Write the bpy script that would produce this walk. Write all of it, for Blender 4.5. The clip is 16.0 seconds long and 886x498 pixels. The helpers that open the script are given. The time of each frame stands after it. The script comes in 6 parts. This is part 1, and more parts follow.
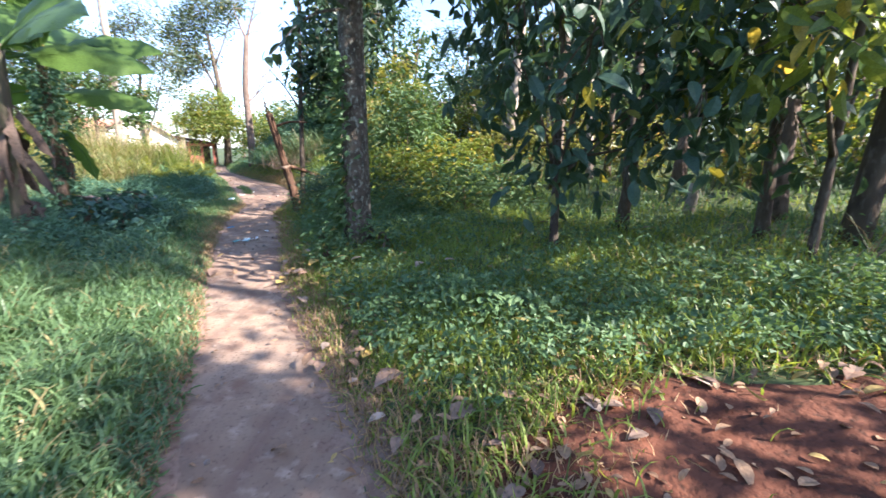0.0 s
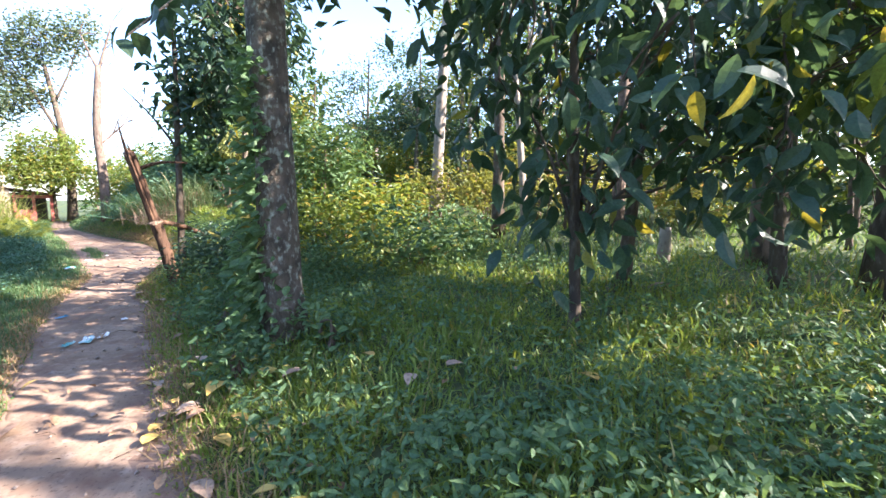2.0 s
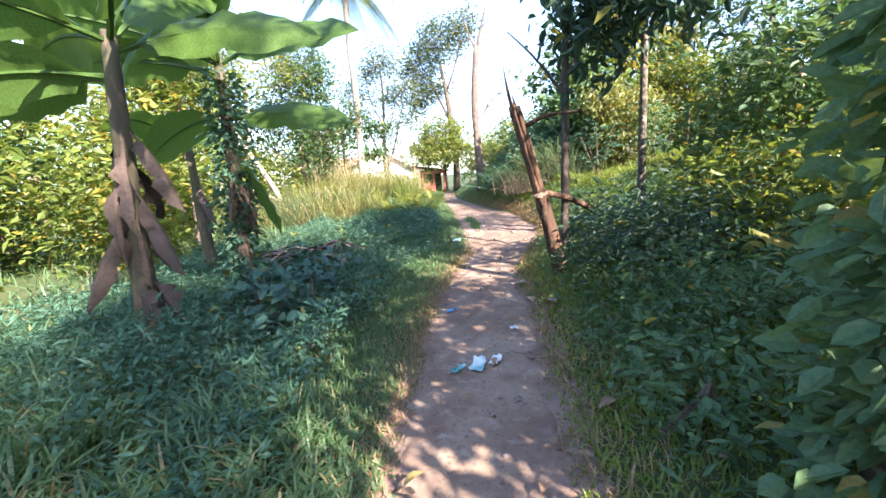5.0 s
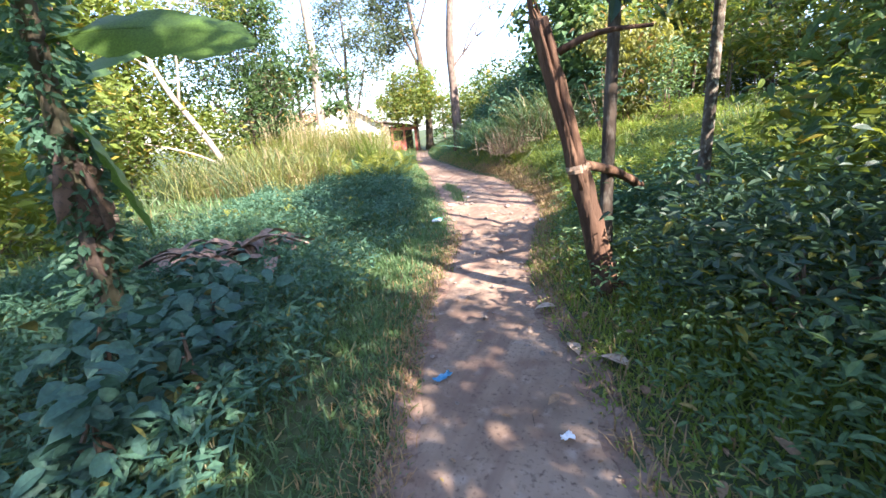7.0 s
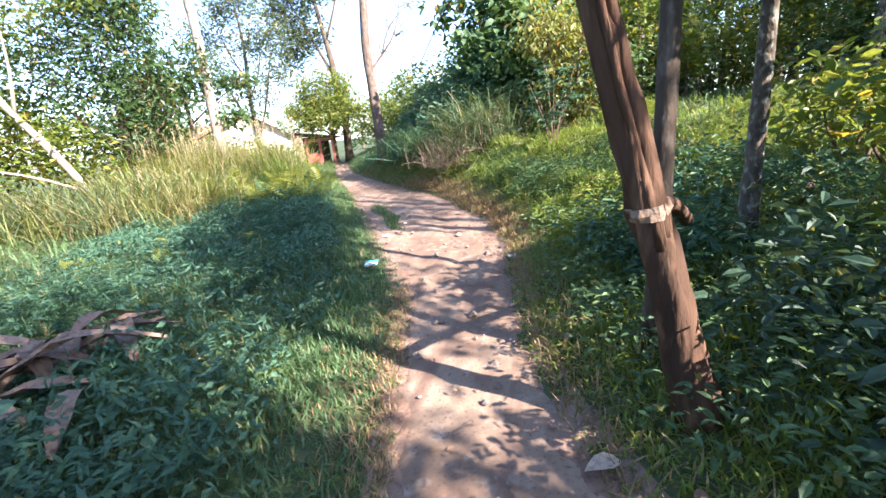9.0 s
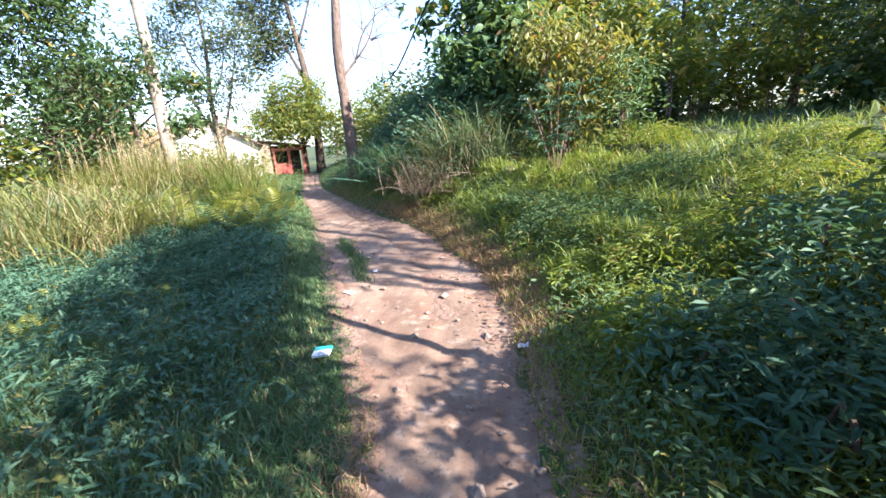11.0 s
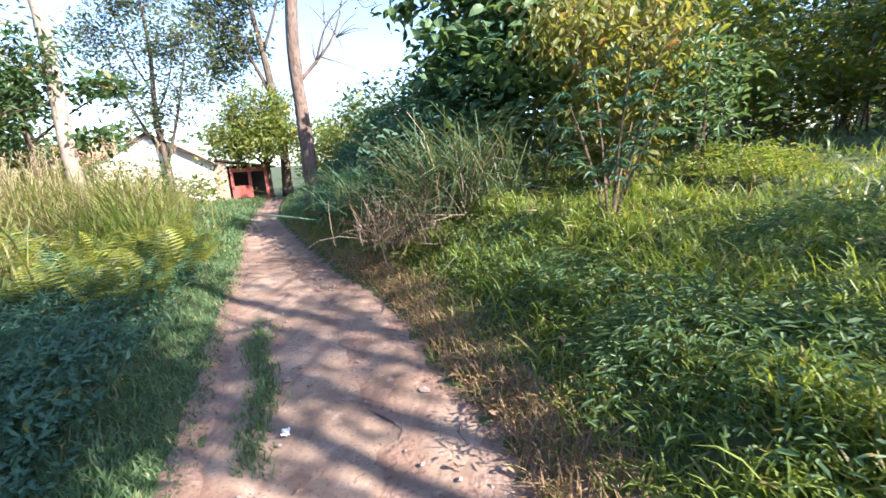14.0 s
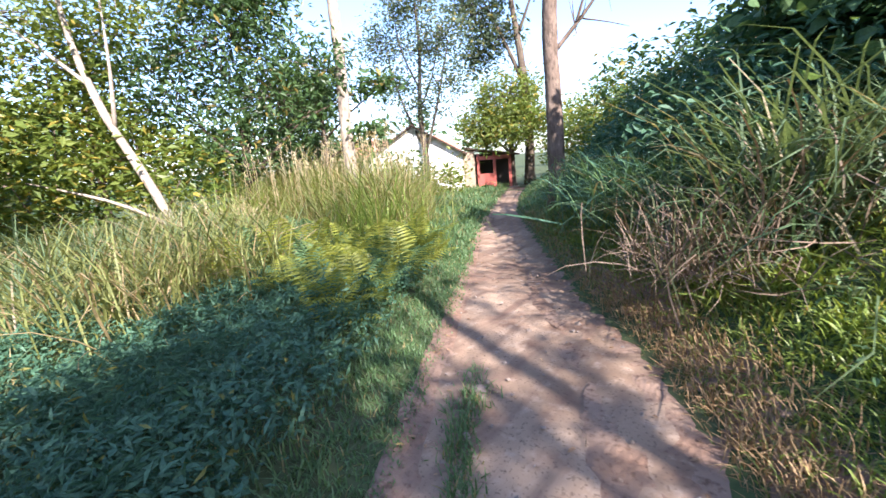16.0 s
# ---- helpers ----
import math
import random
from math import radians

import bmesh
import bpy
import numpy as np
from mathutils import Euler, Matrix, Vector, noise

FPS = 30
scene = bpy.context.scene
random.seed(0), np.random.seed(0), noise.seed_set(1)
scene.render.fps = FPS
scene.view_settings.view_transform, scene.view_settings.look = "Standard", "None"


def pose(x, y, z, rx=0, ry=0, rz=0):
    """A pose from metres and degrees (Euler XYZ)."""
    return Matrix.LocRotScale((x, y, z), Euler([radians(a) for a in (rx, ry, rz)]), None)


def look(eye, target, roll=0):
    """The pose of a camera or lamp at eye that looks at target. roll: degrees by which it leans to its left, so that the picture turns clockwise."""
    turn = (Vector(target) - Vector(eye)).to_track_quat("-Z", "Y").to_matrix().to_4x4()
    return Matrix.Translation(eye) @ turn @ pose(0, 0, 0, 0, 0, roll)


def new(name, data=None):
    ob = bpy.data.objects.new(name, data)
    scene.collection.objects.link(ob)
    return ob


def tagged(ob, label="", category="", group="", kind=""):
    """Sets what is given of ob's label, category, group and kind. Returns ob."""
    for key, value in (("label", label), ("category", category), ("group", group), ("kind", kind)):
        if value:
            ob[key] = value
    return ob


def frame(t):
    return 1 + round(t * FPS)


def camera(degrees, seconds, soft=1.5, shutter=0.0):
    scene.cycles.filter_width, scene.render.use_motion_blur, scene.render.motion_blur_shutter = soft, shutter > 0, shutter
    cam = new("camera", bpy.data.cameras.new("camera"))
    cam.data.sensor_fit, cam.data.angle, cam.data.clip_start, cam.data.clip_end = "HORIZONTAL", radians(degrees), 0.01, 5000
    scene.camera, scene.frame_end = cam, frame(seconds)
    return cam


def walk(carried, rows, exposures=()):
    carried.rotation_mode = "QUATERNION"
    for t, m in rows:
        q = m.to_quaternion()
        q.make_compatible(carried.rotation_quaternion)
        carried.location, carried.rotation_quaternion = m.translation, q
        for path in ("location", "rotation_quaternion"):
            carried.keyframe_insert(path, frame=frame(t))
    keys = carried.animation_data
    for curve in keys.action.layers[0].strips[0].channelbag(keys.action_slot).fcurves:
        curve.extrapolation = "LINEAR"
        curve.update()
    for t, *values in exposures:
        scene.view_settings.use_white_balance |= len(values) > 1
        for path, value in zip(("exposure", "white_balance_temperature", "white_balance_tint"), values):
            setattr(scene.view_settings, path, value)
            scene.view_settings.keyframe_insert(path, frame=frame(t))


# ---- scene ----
cam = camera(92.3, 16.0, shutter=0.12)
PATH = [
    (0, (0.042, 0.085, 1.616), (0.032, 2.035, 1.17), 1.1),
    (0.5, (-0.174, 0.588, 1.609), (0.305, 2.486, 1.198), 2.3),
    (1, (-0.286, 1.058, 1.585), (0.144, 2.976, 1.216), -0.5),
    (1.5, (-0.549, 1.522, 1.563), (-0.127, 3.452, 1.253), -0.2),
    (2, (-0.706, 1.983, 1.594), (-0.231, 3.912, 1.363), 0.0),
    (2.5, (-0.907, 2.425, 1.604), (-0.389, 4.342, 1.367), -0.2),
    (3, (-1.141, 2.828, 1.554), (-0.874, 4.79, 1.274), -3.0),
    (3.5, (-1.371, 3.257, 1.573), (-1.689, 5.217, 1.331), -4.1),
    (4, (-1.657, 3.643, 1.569), (-2.242, 5.535, 1.29), -3.4),
    (4.2, (-1.73, 3.785, 1.561), (-2.44, 5.634, 1.283), -4.2),
    (6.3, (-2.727, 5.736, 1.617), (-3.789, 7.356, 1.118), -5.2),
    (6.5, (-2.838, 5.904, 1.625), (-3.762, 7.594, 1.087), -6.3),
    (7, (-3.146, 6.366, 1.62), (-3.998, 8.09, 1.073), -5.0),
    (7.5, (-3.458, 6.743, 1.632), (-4.119, 8.557, 1.11), -6.6),
    (8, (-3.643, 7.148, 1.628), (-4.301, 8.979, 1.164), -7.8),
    (8.5, (-3.915, 7.579, 1.619), (-4.528, 9.41, 1.098), -7.4),
    (8.7, (-3.978, 7.758, 1.624), (-4.545, 9.599, 1.087), -7.0),
    (10.8, (-4.429, 9.378, 1.861), (-4.879, 11.26, 1.354), -4.2),
    (11, (-4.5, 9.588, 1.866), (-4.916, 11.475, 1.353), -4.3),
    (11.5, (-4.668, 10.101, 1.883), (-4.981, 12.039, 1.502), -2.7),
    (12, (-4.865, 10.633, 1.905), (-4.697, 12.596, 1.559), -1.3),
    (12.5, (-4.887, 11.112, 1.923), (-4.733, 13.075, 1.572), -8.2),
    (13, (-4.999, 11.567, 1.881), (-4.989, 13.544, 1.577), -4.6),
    (13.5, (-5.009, 12.087, 1.872), (-4.991, 14.059, 1.535), -2.9),
    (14, (-5.112, 12.588, 1.872), (-5.443, 14.514, 1.447), -3.3),
    (14.5, (-5.262, 13.023, 1.893), (-5.713, 14.924, 1.467), -5.7),
    (15, (-5.339, 13.415, 1.924), (-6.21, 15.157, 1.472), -4.7),
    (15.5, (-5.652, 13.789, 1.893), (-6.734, 15.415, 1.459), -3.9),
    (16, (-5.967, 14.192, 1.879), (-7.261, 15.66, 1.469), -4.9),
]
walk(cam, [(t, look(eye, target, roll)) for t, eye, target, roll in PATH], exposures=[(0.0, 2.3, 5750, 20), (1.5, 2.6, 5850, 20), (3.2, 2.75, 5900, 20), (4.5, 2.6, 5900, 20), (6.5, 2.6, 5900, 20), (8.5, 2.5, 5850, 20), (11.0, 2.2, 5700, 20), (14.5, 2.1, 5700, 20), (16.0, 2.05, 5700, 20)])

# ---------------------------------------------------------------- light
SUN_AZ, SUN_EL = (0.93, -0.37), 35.0
world = bpy.data.worlds.new("sky")
scene.world = world
world.use_nodes = True
wn = world.node_tree.nodes
sky = wn.new("ShaderNodeTexSky")
sky.sky_type, sky.sun_disc = "NISHITA", False
sky.sun_elevation = radians(SUN_EL)
sky.sun_rotation = math.atan2(SUN_AZ[0], SUN_AZ[1])
sky.dust_density, sky.air_density, sky.ozone_density = 1.0, 1.0, 1.5
wn["Background"].inputs["Strength"].default_value = 0.115
world.node_tree.links.new(sky.outputs[0], wn["Background"].inputs["Color"])
sun_data = bpy.data.lights.new("sun", "SUN")
sun_data.energy, sun_data.angle, sun_data.color = 5.0, radians(0.5), (1.0, 0.88, 0.70)
sun = new("sun", sun_data)
sun.matrix_world = look((SUN_AZ[0] * 50, SUN_AZ[1] * 50, 50 * math.tan(radians(SUN_EL))), (0, 0, 0))

# ---------------------------------------------------------------- materials


def material(name):
    m = bpy.data.materials.new(name)
    m.use_nodes = True
    return m, m.node_tree.nodes, m.node_tree.links, m.node_tree.nodes["Principled BSDF"]


def mixed(nodes, links, fac, a, b):
    """Colour a to b by fac, each a colour or a socket."""
    n = nodes.new("ShaderNodeMix")
    n.data_type = "RGBA"
    links.new(fac, n.inputs[0])
    for sock, v in ((n.inputs[6], a), (n.inputs[7], b)):
        if isinstance(v, tuple):
            sock.default_value = (*v, 1)
        else:
            links.new(v, sock)
    return n.outputs[2]


def noise_fac(nodes, links, scale, lo=0.35, hi=0.65, detail=4.0, coords=None):
    t = nodes.new("ShaderNodeTexNoise")
    t.inputs["Scale"].default_value, t.inputs["Detail"].default_value = scale, detail
    if coords is not None:
        links.new(coords, t.inputs["Vector"])
    r = nodes.new("ShaderNodeMapRange")
    r.inputs[1].default_value, r.inputs[2].default_value = lo, hi
    links.new(t.outputs[0], r.inputs[0])
    return r.outputs[0]


def place_of(nodes):
    return nodes.new("ShaderNodeNewGeometry").outputs["Position"]


def leaf_mat(name, dark, light, odd, odd_share=0.08, through_light=0.35, rough=0.45):
    """Foliage: each leaf its own tone, a few yellowed or dry, light passing through."""
    m, nodes, links, bsdf = material(name)
    geo = nodes.new("ShaderNodeNewGeometry")
    base = mixed(nodes, links, geo.outputs["Random Per Island"], dark, light)
    patch = noise_fac(nodes, links, 0.9, 0.3, 0.7, 3.0, geo.outputs["Position"])
    base = mixed(nodes, links, patch, base, tuple(0.5 * (a + b) * 1.15 for a, b in zip(dark, light)))
    hit = nodes.new("ShaderNodeMath")
    hit.operation = "GREATER_THAN"
    hit.inputs[1].default_value = 1 - odd_share
    scram = nodes.new("ShaderNodeMath")
    scram.operation = "MULTIPLY"
    scram.inputs[1].default_value = 37.7
    frac = nodes.new("ShaderNodeMath")
    frac.operation = "FRACT"
    links.new(geo.outputs["Random Per Island"], scram.inputs[0])
    links.new(scram.outputs[0], frac.inputs[0])
    links.new(frac.outputs[0], hit.inputs[0])
    base = mixed(nodes, links, hit.outputs[0], base, odd)
    grain = noise_fac(nodes, links, 60.0, 0.3, 0.7, 2.0, geo.outputs["Position"])
    dim = nodes.new("ShaderNodeMix")
    dim.data_type, dim.blend_type = "RGBA", "MULTIPLY"
    dim.inputs[0].default_value = 0.35
    links.new(base, dim.inputs[6])
    links.new(grain, dim.inputs[7])
    base = dim.outputs[2]
    links.new(base, bsdf.inputs["Base Color"])
    bsdf.inputs["Roughness"].default_value = rough
    bsdf.inputs["Specular IOR Level"].default_value = 0.35
    tr = nodes.new("ShaderNodeBsdfTranslucent")
    warm = nodes.new("ShaderNodeMix")
    warm.data_type, warm.blend_type = "RGBA", "MULTIPLY"
    warm.inputs[0].default_value = 1.0
    links.new(base, warm.inputs[6])
    warm.inputs[7].default_value = (2.0, 1.75, 0.95, 1)
    links.new(warm.outputs[2], tr.inputs["Color"])
    mix = nodes.new("ShaderNodeMixShader")
    mix.inputs[0].default_value = through_light
    links.new(bsdf.outputs[0], mix.inputs[1])
    links.new(tr.outputs[0], mix.inputs[2])
    links.new(mix.outputs[0], nodes["Material Output"].inputs["Surface"])
    return m


def single_mat(name, dark, light):
    """One fallen leaf: a tone of its own for each object, veined blotches."""
    m, nodes, links, bsdf = material(name)
    info = nodes.new("ShaderNodeObjectInfo")
    col = mixed(nodes, links, info.outputs["Random"], dark, light)
    col = mixed(nodes, links, noise_fac(nodes, links, 30.0, 0.5, 0.75, 5.0, place_of(nodes)), col, tuple(0.55 * v for v in dark))
    links.new(col, bsdf.inputs["Base Color"])
    bsdf.inputs["Roughness"].default_value = 0.75
    return m


def rough_mat(name, a, b, c, scale, fine, rough=0.9, bump=0.6, depth=0.02, stretch=(1, 1, 1)):
    """Bark, soil, plaster: broad patches of a and b, fine specks of c, relief."""
    m, nodes, links, bsdf = material(name)
    mp = nodes.new("ShaderNodeMapping")
    mp.inputs["Scale"].default_value = stretch
    links.new(place_of(nodes), mp.inputs["Vector"])
    v = mp.outputs[0]
    col = mixed(nodes, links, noise_fac(nodes, links, scale, 0.35, 0.65, 6.0, v), a, b)
    col = mixed(nodes, links, noise_fac(nodes, links, fine, 0.52, 0.7, 5.0, v), col, c)
    links.new(col, bsdf.inputs["Base Color"])
    bsdf.inputs["Roughness"].default_value = rough
    bsdf.inputs["Specular IOR Level"].default_value = 0.2
    bp = nodes.new("ShaderNodeBump")
    bp.inputs["Strength"].default_value, bp.inputs["Distance"].default_value = bump, depth
    t = nodes.new("ShaderNodeTexNoise")
    t.inputs["Scale"].default_value, t.inputs["Detail"].default_value = fine * 0.7, 8.0
    links.new(v, t.inputs["Vector"])
    links.new(t.outputs[0], bp.inputs["Height"])
    links.new(bp.outputs[0], bsdf.inputs["Normal"])
    return m


def paint_mat(name, colour, rough=0.5, wear=(0.3, 0.28, 0.25), amount=0.62):
    m, nodes, links, bsdf = material(name)
    v = place_of(nodes)
    col = mixed(nodes, links, noise_fac(nodes, links, 3.0, amount, amount + 0.15, 8.0, v), colour, wear)
    links.new(col, bsdf.inputs["Base Color"])
    bsdf.inputs["Roughness"].default_value = rough
    return m


def path_mat():
    """Trodden dirt: broad worn and damp patches, reddish drifts, grit, footworn lumps."""
    m, nodes, links, bsdf = material("trodden_dirt")
    v = place_of(nodes)
    col = mixed(nodes, links, noise_fac(nodes, links, 0.8, 0.38, 0.62, 5.0, v), (0.19, 0.13, 0.09), (0.295, 0.215, 0.153))
    col = mixed(nodes, links, noise_fac(nodes, links, 3.1, 0.52, 0.72, 6.0, v), col, (0.185, 0.115, 0.08))
    col = mixed(nodes, links, noise_fac(nodes, links, 9.0, 0.55, 0.75, 6.0, v), col, (0.34, 0.262, 0.20))
    ruts = nodes.new("ShaderNodeMapping")
    ruts.inputs["Rotation"].default_value = (0, 0, radians(-29))
    ruts.inputs["Scale"].default_value = (5.5, 0.45, 1)
    links.new(v, ruts.inputs["Vector"])
    col = mixed(nodes, links, noise_fac(nodes, links, 1.0, 0.5, 0.72, 4.0, ruts.outputs[0]), col, (0.165, 0.108, 0.08))
    col = mixed(nodes, links, noise_fac(nodes, links, 42.0, 0.56, 0.72, 4.0, v), col, (0.13, 0.09, 0.066))
    links.new(col, bsdf.inputs["Base Color"])
    bsdf.inputs["Roughness"].default_value = 0.95
    bsdf.inputs["Specular IOR Level"].default_value = 0.115
    last = None
    for scale, strength, depth, detail in ((5.0, 0.6, 0.045, 3.0), (28.0, 0.35, 0.012, 6.0)):
        bp = nodes.new("ShaderNodeBump")
        bp.inputs["Strength"].default_value, bp.inputs["Distance"].default_value = strength, depth
        t = nodes.new("ShaderNodeTexNoise")
        t.inputs["Scale"].default_value, t.inputs["Detail"].default_value = scale, detail
        links.new(v, t.inputs["Vector"])
        links.new(t.outputs[0], bp.inputs["Height"])
        if last is not None:
            links.new(last.outputs[0], bp.inputs["Normal"])
        last = bp
    links.new(last.outputs[0], bsdf.inputs["Normal"])
    return m


M_GRASS = leaf_mat("grass_blades", (0.06, 0.13, 0.052), (0.15, 0.235, 0.10), (0.30, 0.26, 0.12), 0.07, 0.35)
M_LUSH = leaf_mat("lush_grass", (0.105, 0.18, 0.03), (0.27, 0.335, 0.068), (0.36, 0.32, 0.12), 0.07, 0.35)
M_STRAW = leaf_mat("dry_grass", (0.21, 0.13, 0.065), (0.42, 0.30, 0.16), (0.10, 0.14, 0.03), 0.15, 0.2, 0.7)
M_HERB = leaf_mat("herb_leaves", (0.05, 0.115, 0.05), (0.15, 0.24, 0.10), (0.25, 0.22, 0.05), 0.02, 0.3, 0.55)
M_CREEP = leaf_mat("creeper_leaves", (0.038, 0.105, 0.062), (0.095, 0.19, 0.115), (0.2, 0.2, 0.05), 0.02, 0.25, 0.6)
M_FERN = leaf_mat("fern_fronds", (0.15, 0.185, 0.03), (0.32, 0.335, 0.055), (0.3, 0.2, 0.06), 0.04, 0.4)
M_REED = leaf_mat("tall_grass", (0.12, 0.155, 0.045), (0.28, 0.29, 0.10), (0.36, 0.28, 0.15), 0.2, 0.35, 0.55)
M_PLUME = leaf_mat("grass_plumes", (0.38, 0.32, 0.20), (0.55, 0.48, 0.32), (0.3, 0.25, 0.15), 0.1, 0.4, 0.8)
M_DARK = leaf_mat("dark_leaves", (0.03, 0.066, 0.045), (0.065, 0.12, 0.065), (0.25, 0.24, 0.04), 0.03, 0.28, 0.46)
M_MANGO = leaf_mat("orchard_leaves", (0.035, 0.08, 0.032), (0.09, 0.15, 0.045), (0.28, 0.22, 0.06), 0.04, 0.3, 0.4)
M_LIGHT = leaf_mat("light_leaves", (0.08, 0.14, 0.025), (0.20, 0.24, 0.05), (0.36, 0.30, 0.06), 0.08, 0.4)
M_AIRY = leaf_mat("airy_leaves", (0.05, 0.085, 0.055), (0.12, 0.16, 0.09), (0.26, 0.24, 0.08), 0.08, 0.35)
M_OLIVE = leaf_mat("ochre_leaves", (0.11, 0.145, 0.035), (0.26, 0.26, 0.075), (0.28, 0.19, 0.08), 0.05, 0.4)
M_CANE = leaf_mat("cane_grass", (0.055, 0.10, 0.05), (0.15, 0.21, 0.10), (0.27, 0.23, 0.14), 0.10, 0.28, 0.5)
M_TEALLEAF = leaf_mat("bluish_leaves", (0.03, 0.083, 0.066), (0.072, 0.15, 0.105), (0.14, 0.14, 0.05), 0.03, 0.2, 0.6)
M_WITHER = leaf_mat("withered_cane", (0.12, 0.085, 0.06), (0.30, 0.225, 0.165), (0.10, 0.12, 0.05), 0.12, 0.15, 0.7)
M_BANANA = leaf_mat("banana_leaf", (0.04, 0.11, 0.02), (0.07, 0.16, 0.03), (0.1, 0.18, 0.04), 0.05, 0.35, 0.4)
M_DEAD = leaf_mat("dead_leaves", (0.16, 0.08, 0.04), (0.40, 0.27, 0.16), (0.42, 0.30, 0.10), 0.06, 0.08, 0.75)

M_FALLEN = single_mat("brown_leaf", (0.20, 0.12, 0.075), (0.42, 0.32, 0.23))
M_LITTER = single_mat("dark_dead_leaf", (0.09, 0.055, 0.038), (0.27, 0.185, 0.13))
M_FALLEN_Y = single_mat("yellow_leaf", (0.42, 0.26, 0.06), (0.50, 0.38, 0.10))

M_GROUND = rough_mat("ground", (0.055, 0.085, 0.03), (0.08, 0.085, 0.04), (0.035, 0.055, 0.02), 0.8, 14.0)
M_PATH = path_mat()
M_VERGE = rough_mat("verge_soil", (0.185, 0.115, 0.08), (0.25, 0.175, 0.13), (0.13, 0.08, 0.055), 2.5, 25.0, 0.95, 0.9, 0.03)
M_DRYBAN = single_mat("withered_banana_leaf", (0.05, 0.033, 0.024), (0.125, 0.082, 0.056))
M_RED = rough_mat("red_soil", (0.085, 0.032, 0.018), (0.145, 0.058, 0.033), (0.05, 0.025, 0.016), 1.6, 22.0, 0.95, 1.0, 0.03)
M_BARK = rough_mat("lichen_bark", (0.06, 0.05, 0.038), (0.15, 0.118, 0.088), (0.33, 0.34, 0.27), 8.0, 21.0, 0.9, 1.0, 0.05, (1, 1, 0.7))
M_BARK_DARK = rough_mat("dark_bark", (0.06, 0.045, 0.035), (0.11, 0.085, 0.06), (0.16, 0.14, 0.11), 6.0, 20.0, 0.9, 1.0, 0.02, (1, 1, 0.4))
M_BARK_GREY = rough_mat("grey_bark", (0.12, 0.088, 0.068), (0.20, 0.15, 0.118), (0.065, 0.05, 0.04), 5.0, 17.0, 0.9, 1.0, 0.04, (1, 1, 0.45))
M_BARK_PALE = rough_mat("pale_bark", (0.24, 0.20, 0.16), (0.37, 0.32, 0.26), (0.15, 0.125, 0.10), 3.5, 13.0, 0.85, 0.8, 0.02, (1, 1, 0.6))
M_SNAG = rough_mat("dead_wood", (0.05, 0.03, 0.02), (0.12, 0.066, 0.04), (0.21, 0.125, 0.075), 3.0, 11.0, 0.9, 1.0, 0.06, (1, 1, 0.25))
M_STEM = rough_mat("banana_stem", (0.06, 0.048, 0.035), (0.10, 0.095, 0.05), (0.17, 0.125, 0.085), 5.0, 14.0, 0.7, 0.6, 0.02, (1, 1, 0.3))
M_TWIG = rough_mat("twigs", (0.12, 0.08, 0.055), (0.2, 0.15, 0.11), (0.08, 0.06, 0.04), 5.0, 25.0)
M_STONE = rough_mat("stones", (0.20, 0.157, 0.128), (0.28, 0.228, 0.19), (0.15, 0.115, 0.09), 9.0, 40.0)

# ---------------------------------------------------------------- mesh helpers
rng = np.random.default_rng(7)

# two quads folded along the midrib; a one-quad leaf; a broad leaf with a round outline; blades of grass
LEAF = (np.array([(0, 0, 0), (0.22, -0.4, 0.07), (0.62, -0.42, 0.05), (1, 0, -0.14), (0.62, 0.42, 0.05), (0.22, 0.4, 0.07)], float), [(0, 1, 2, 3), (0, 3, 4, 5)])
QUAD = (np.array([(0, 0, 0), (0.45, -0.5, 0.06), (1, 0, -0.1), (0.45, 0.5, 0.06)], float), [(0, 1, 2, 3)])
_bx = [0.0, 0.12, 0.35, 0.62, 0.85, 1.0]
_bw = [0.0, 0.30, 0.50, 0.44, 0.20, 0.0]
_bz = [0.0, 0.03, 0.04, 0.0, -0.08, -0.18]
BROAD = (
    np.array([(x, 0, z - 0.0) for x, z in zip(_bx, _bz)] + [(x, -w, z + 0.10 * w) for x, w, z in zip(_bx[1:5], _bw[1:5], _bz[1:5])] + [(x, w, z + 0.10 * w) for x, w, z in zip(_bx[1:5], _bw[1:5], _bz[1:5])], float),
    [(0, 6, 1), (1, 6, 7, 2), (2, 7, 8, 3), (3, 8, 9, 4), (4, 9, 5), (0, 1, 10), (1, 2, 11, 10), (2, 3, 12, 11), (3, 4, 13, 12), (4, 5, 13)],
)
BLADE = (np.array([(0, -0.5, 0), (0, 0.5, 0), (0.55, -0.4, 0.06), (0.55, 0.4, 0.06), (0.95, 0, 0.28)], float), [(0, 1, 3, 2), (2, 3, 4)])
LONG = (np.array([(0, -0.4, 0), (0, 0.4, 0), (0.35, -0.5, 0.03), (0.35, 0.5, 0.03), (0.62, -0.42, 0.13), (0.62, 0.42, 0.13), (0.8, -0.28, 0.30), (0.8, 0.28, 0.30), (0.84, 0, 0.55)], float), [(0, 1, 3, 2), (2, 3, 5, 4), (4, 5, 7, 6), (6, 7, 8)])


def unit(v):
    return v / np.maximum(np.linalg.norm(v, axis=-1, keepdims=True), 1e-9)


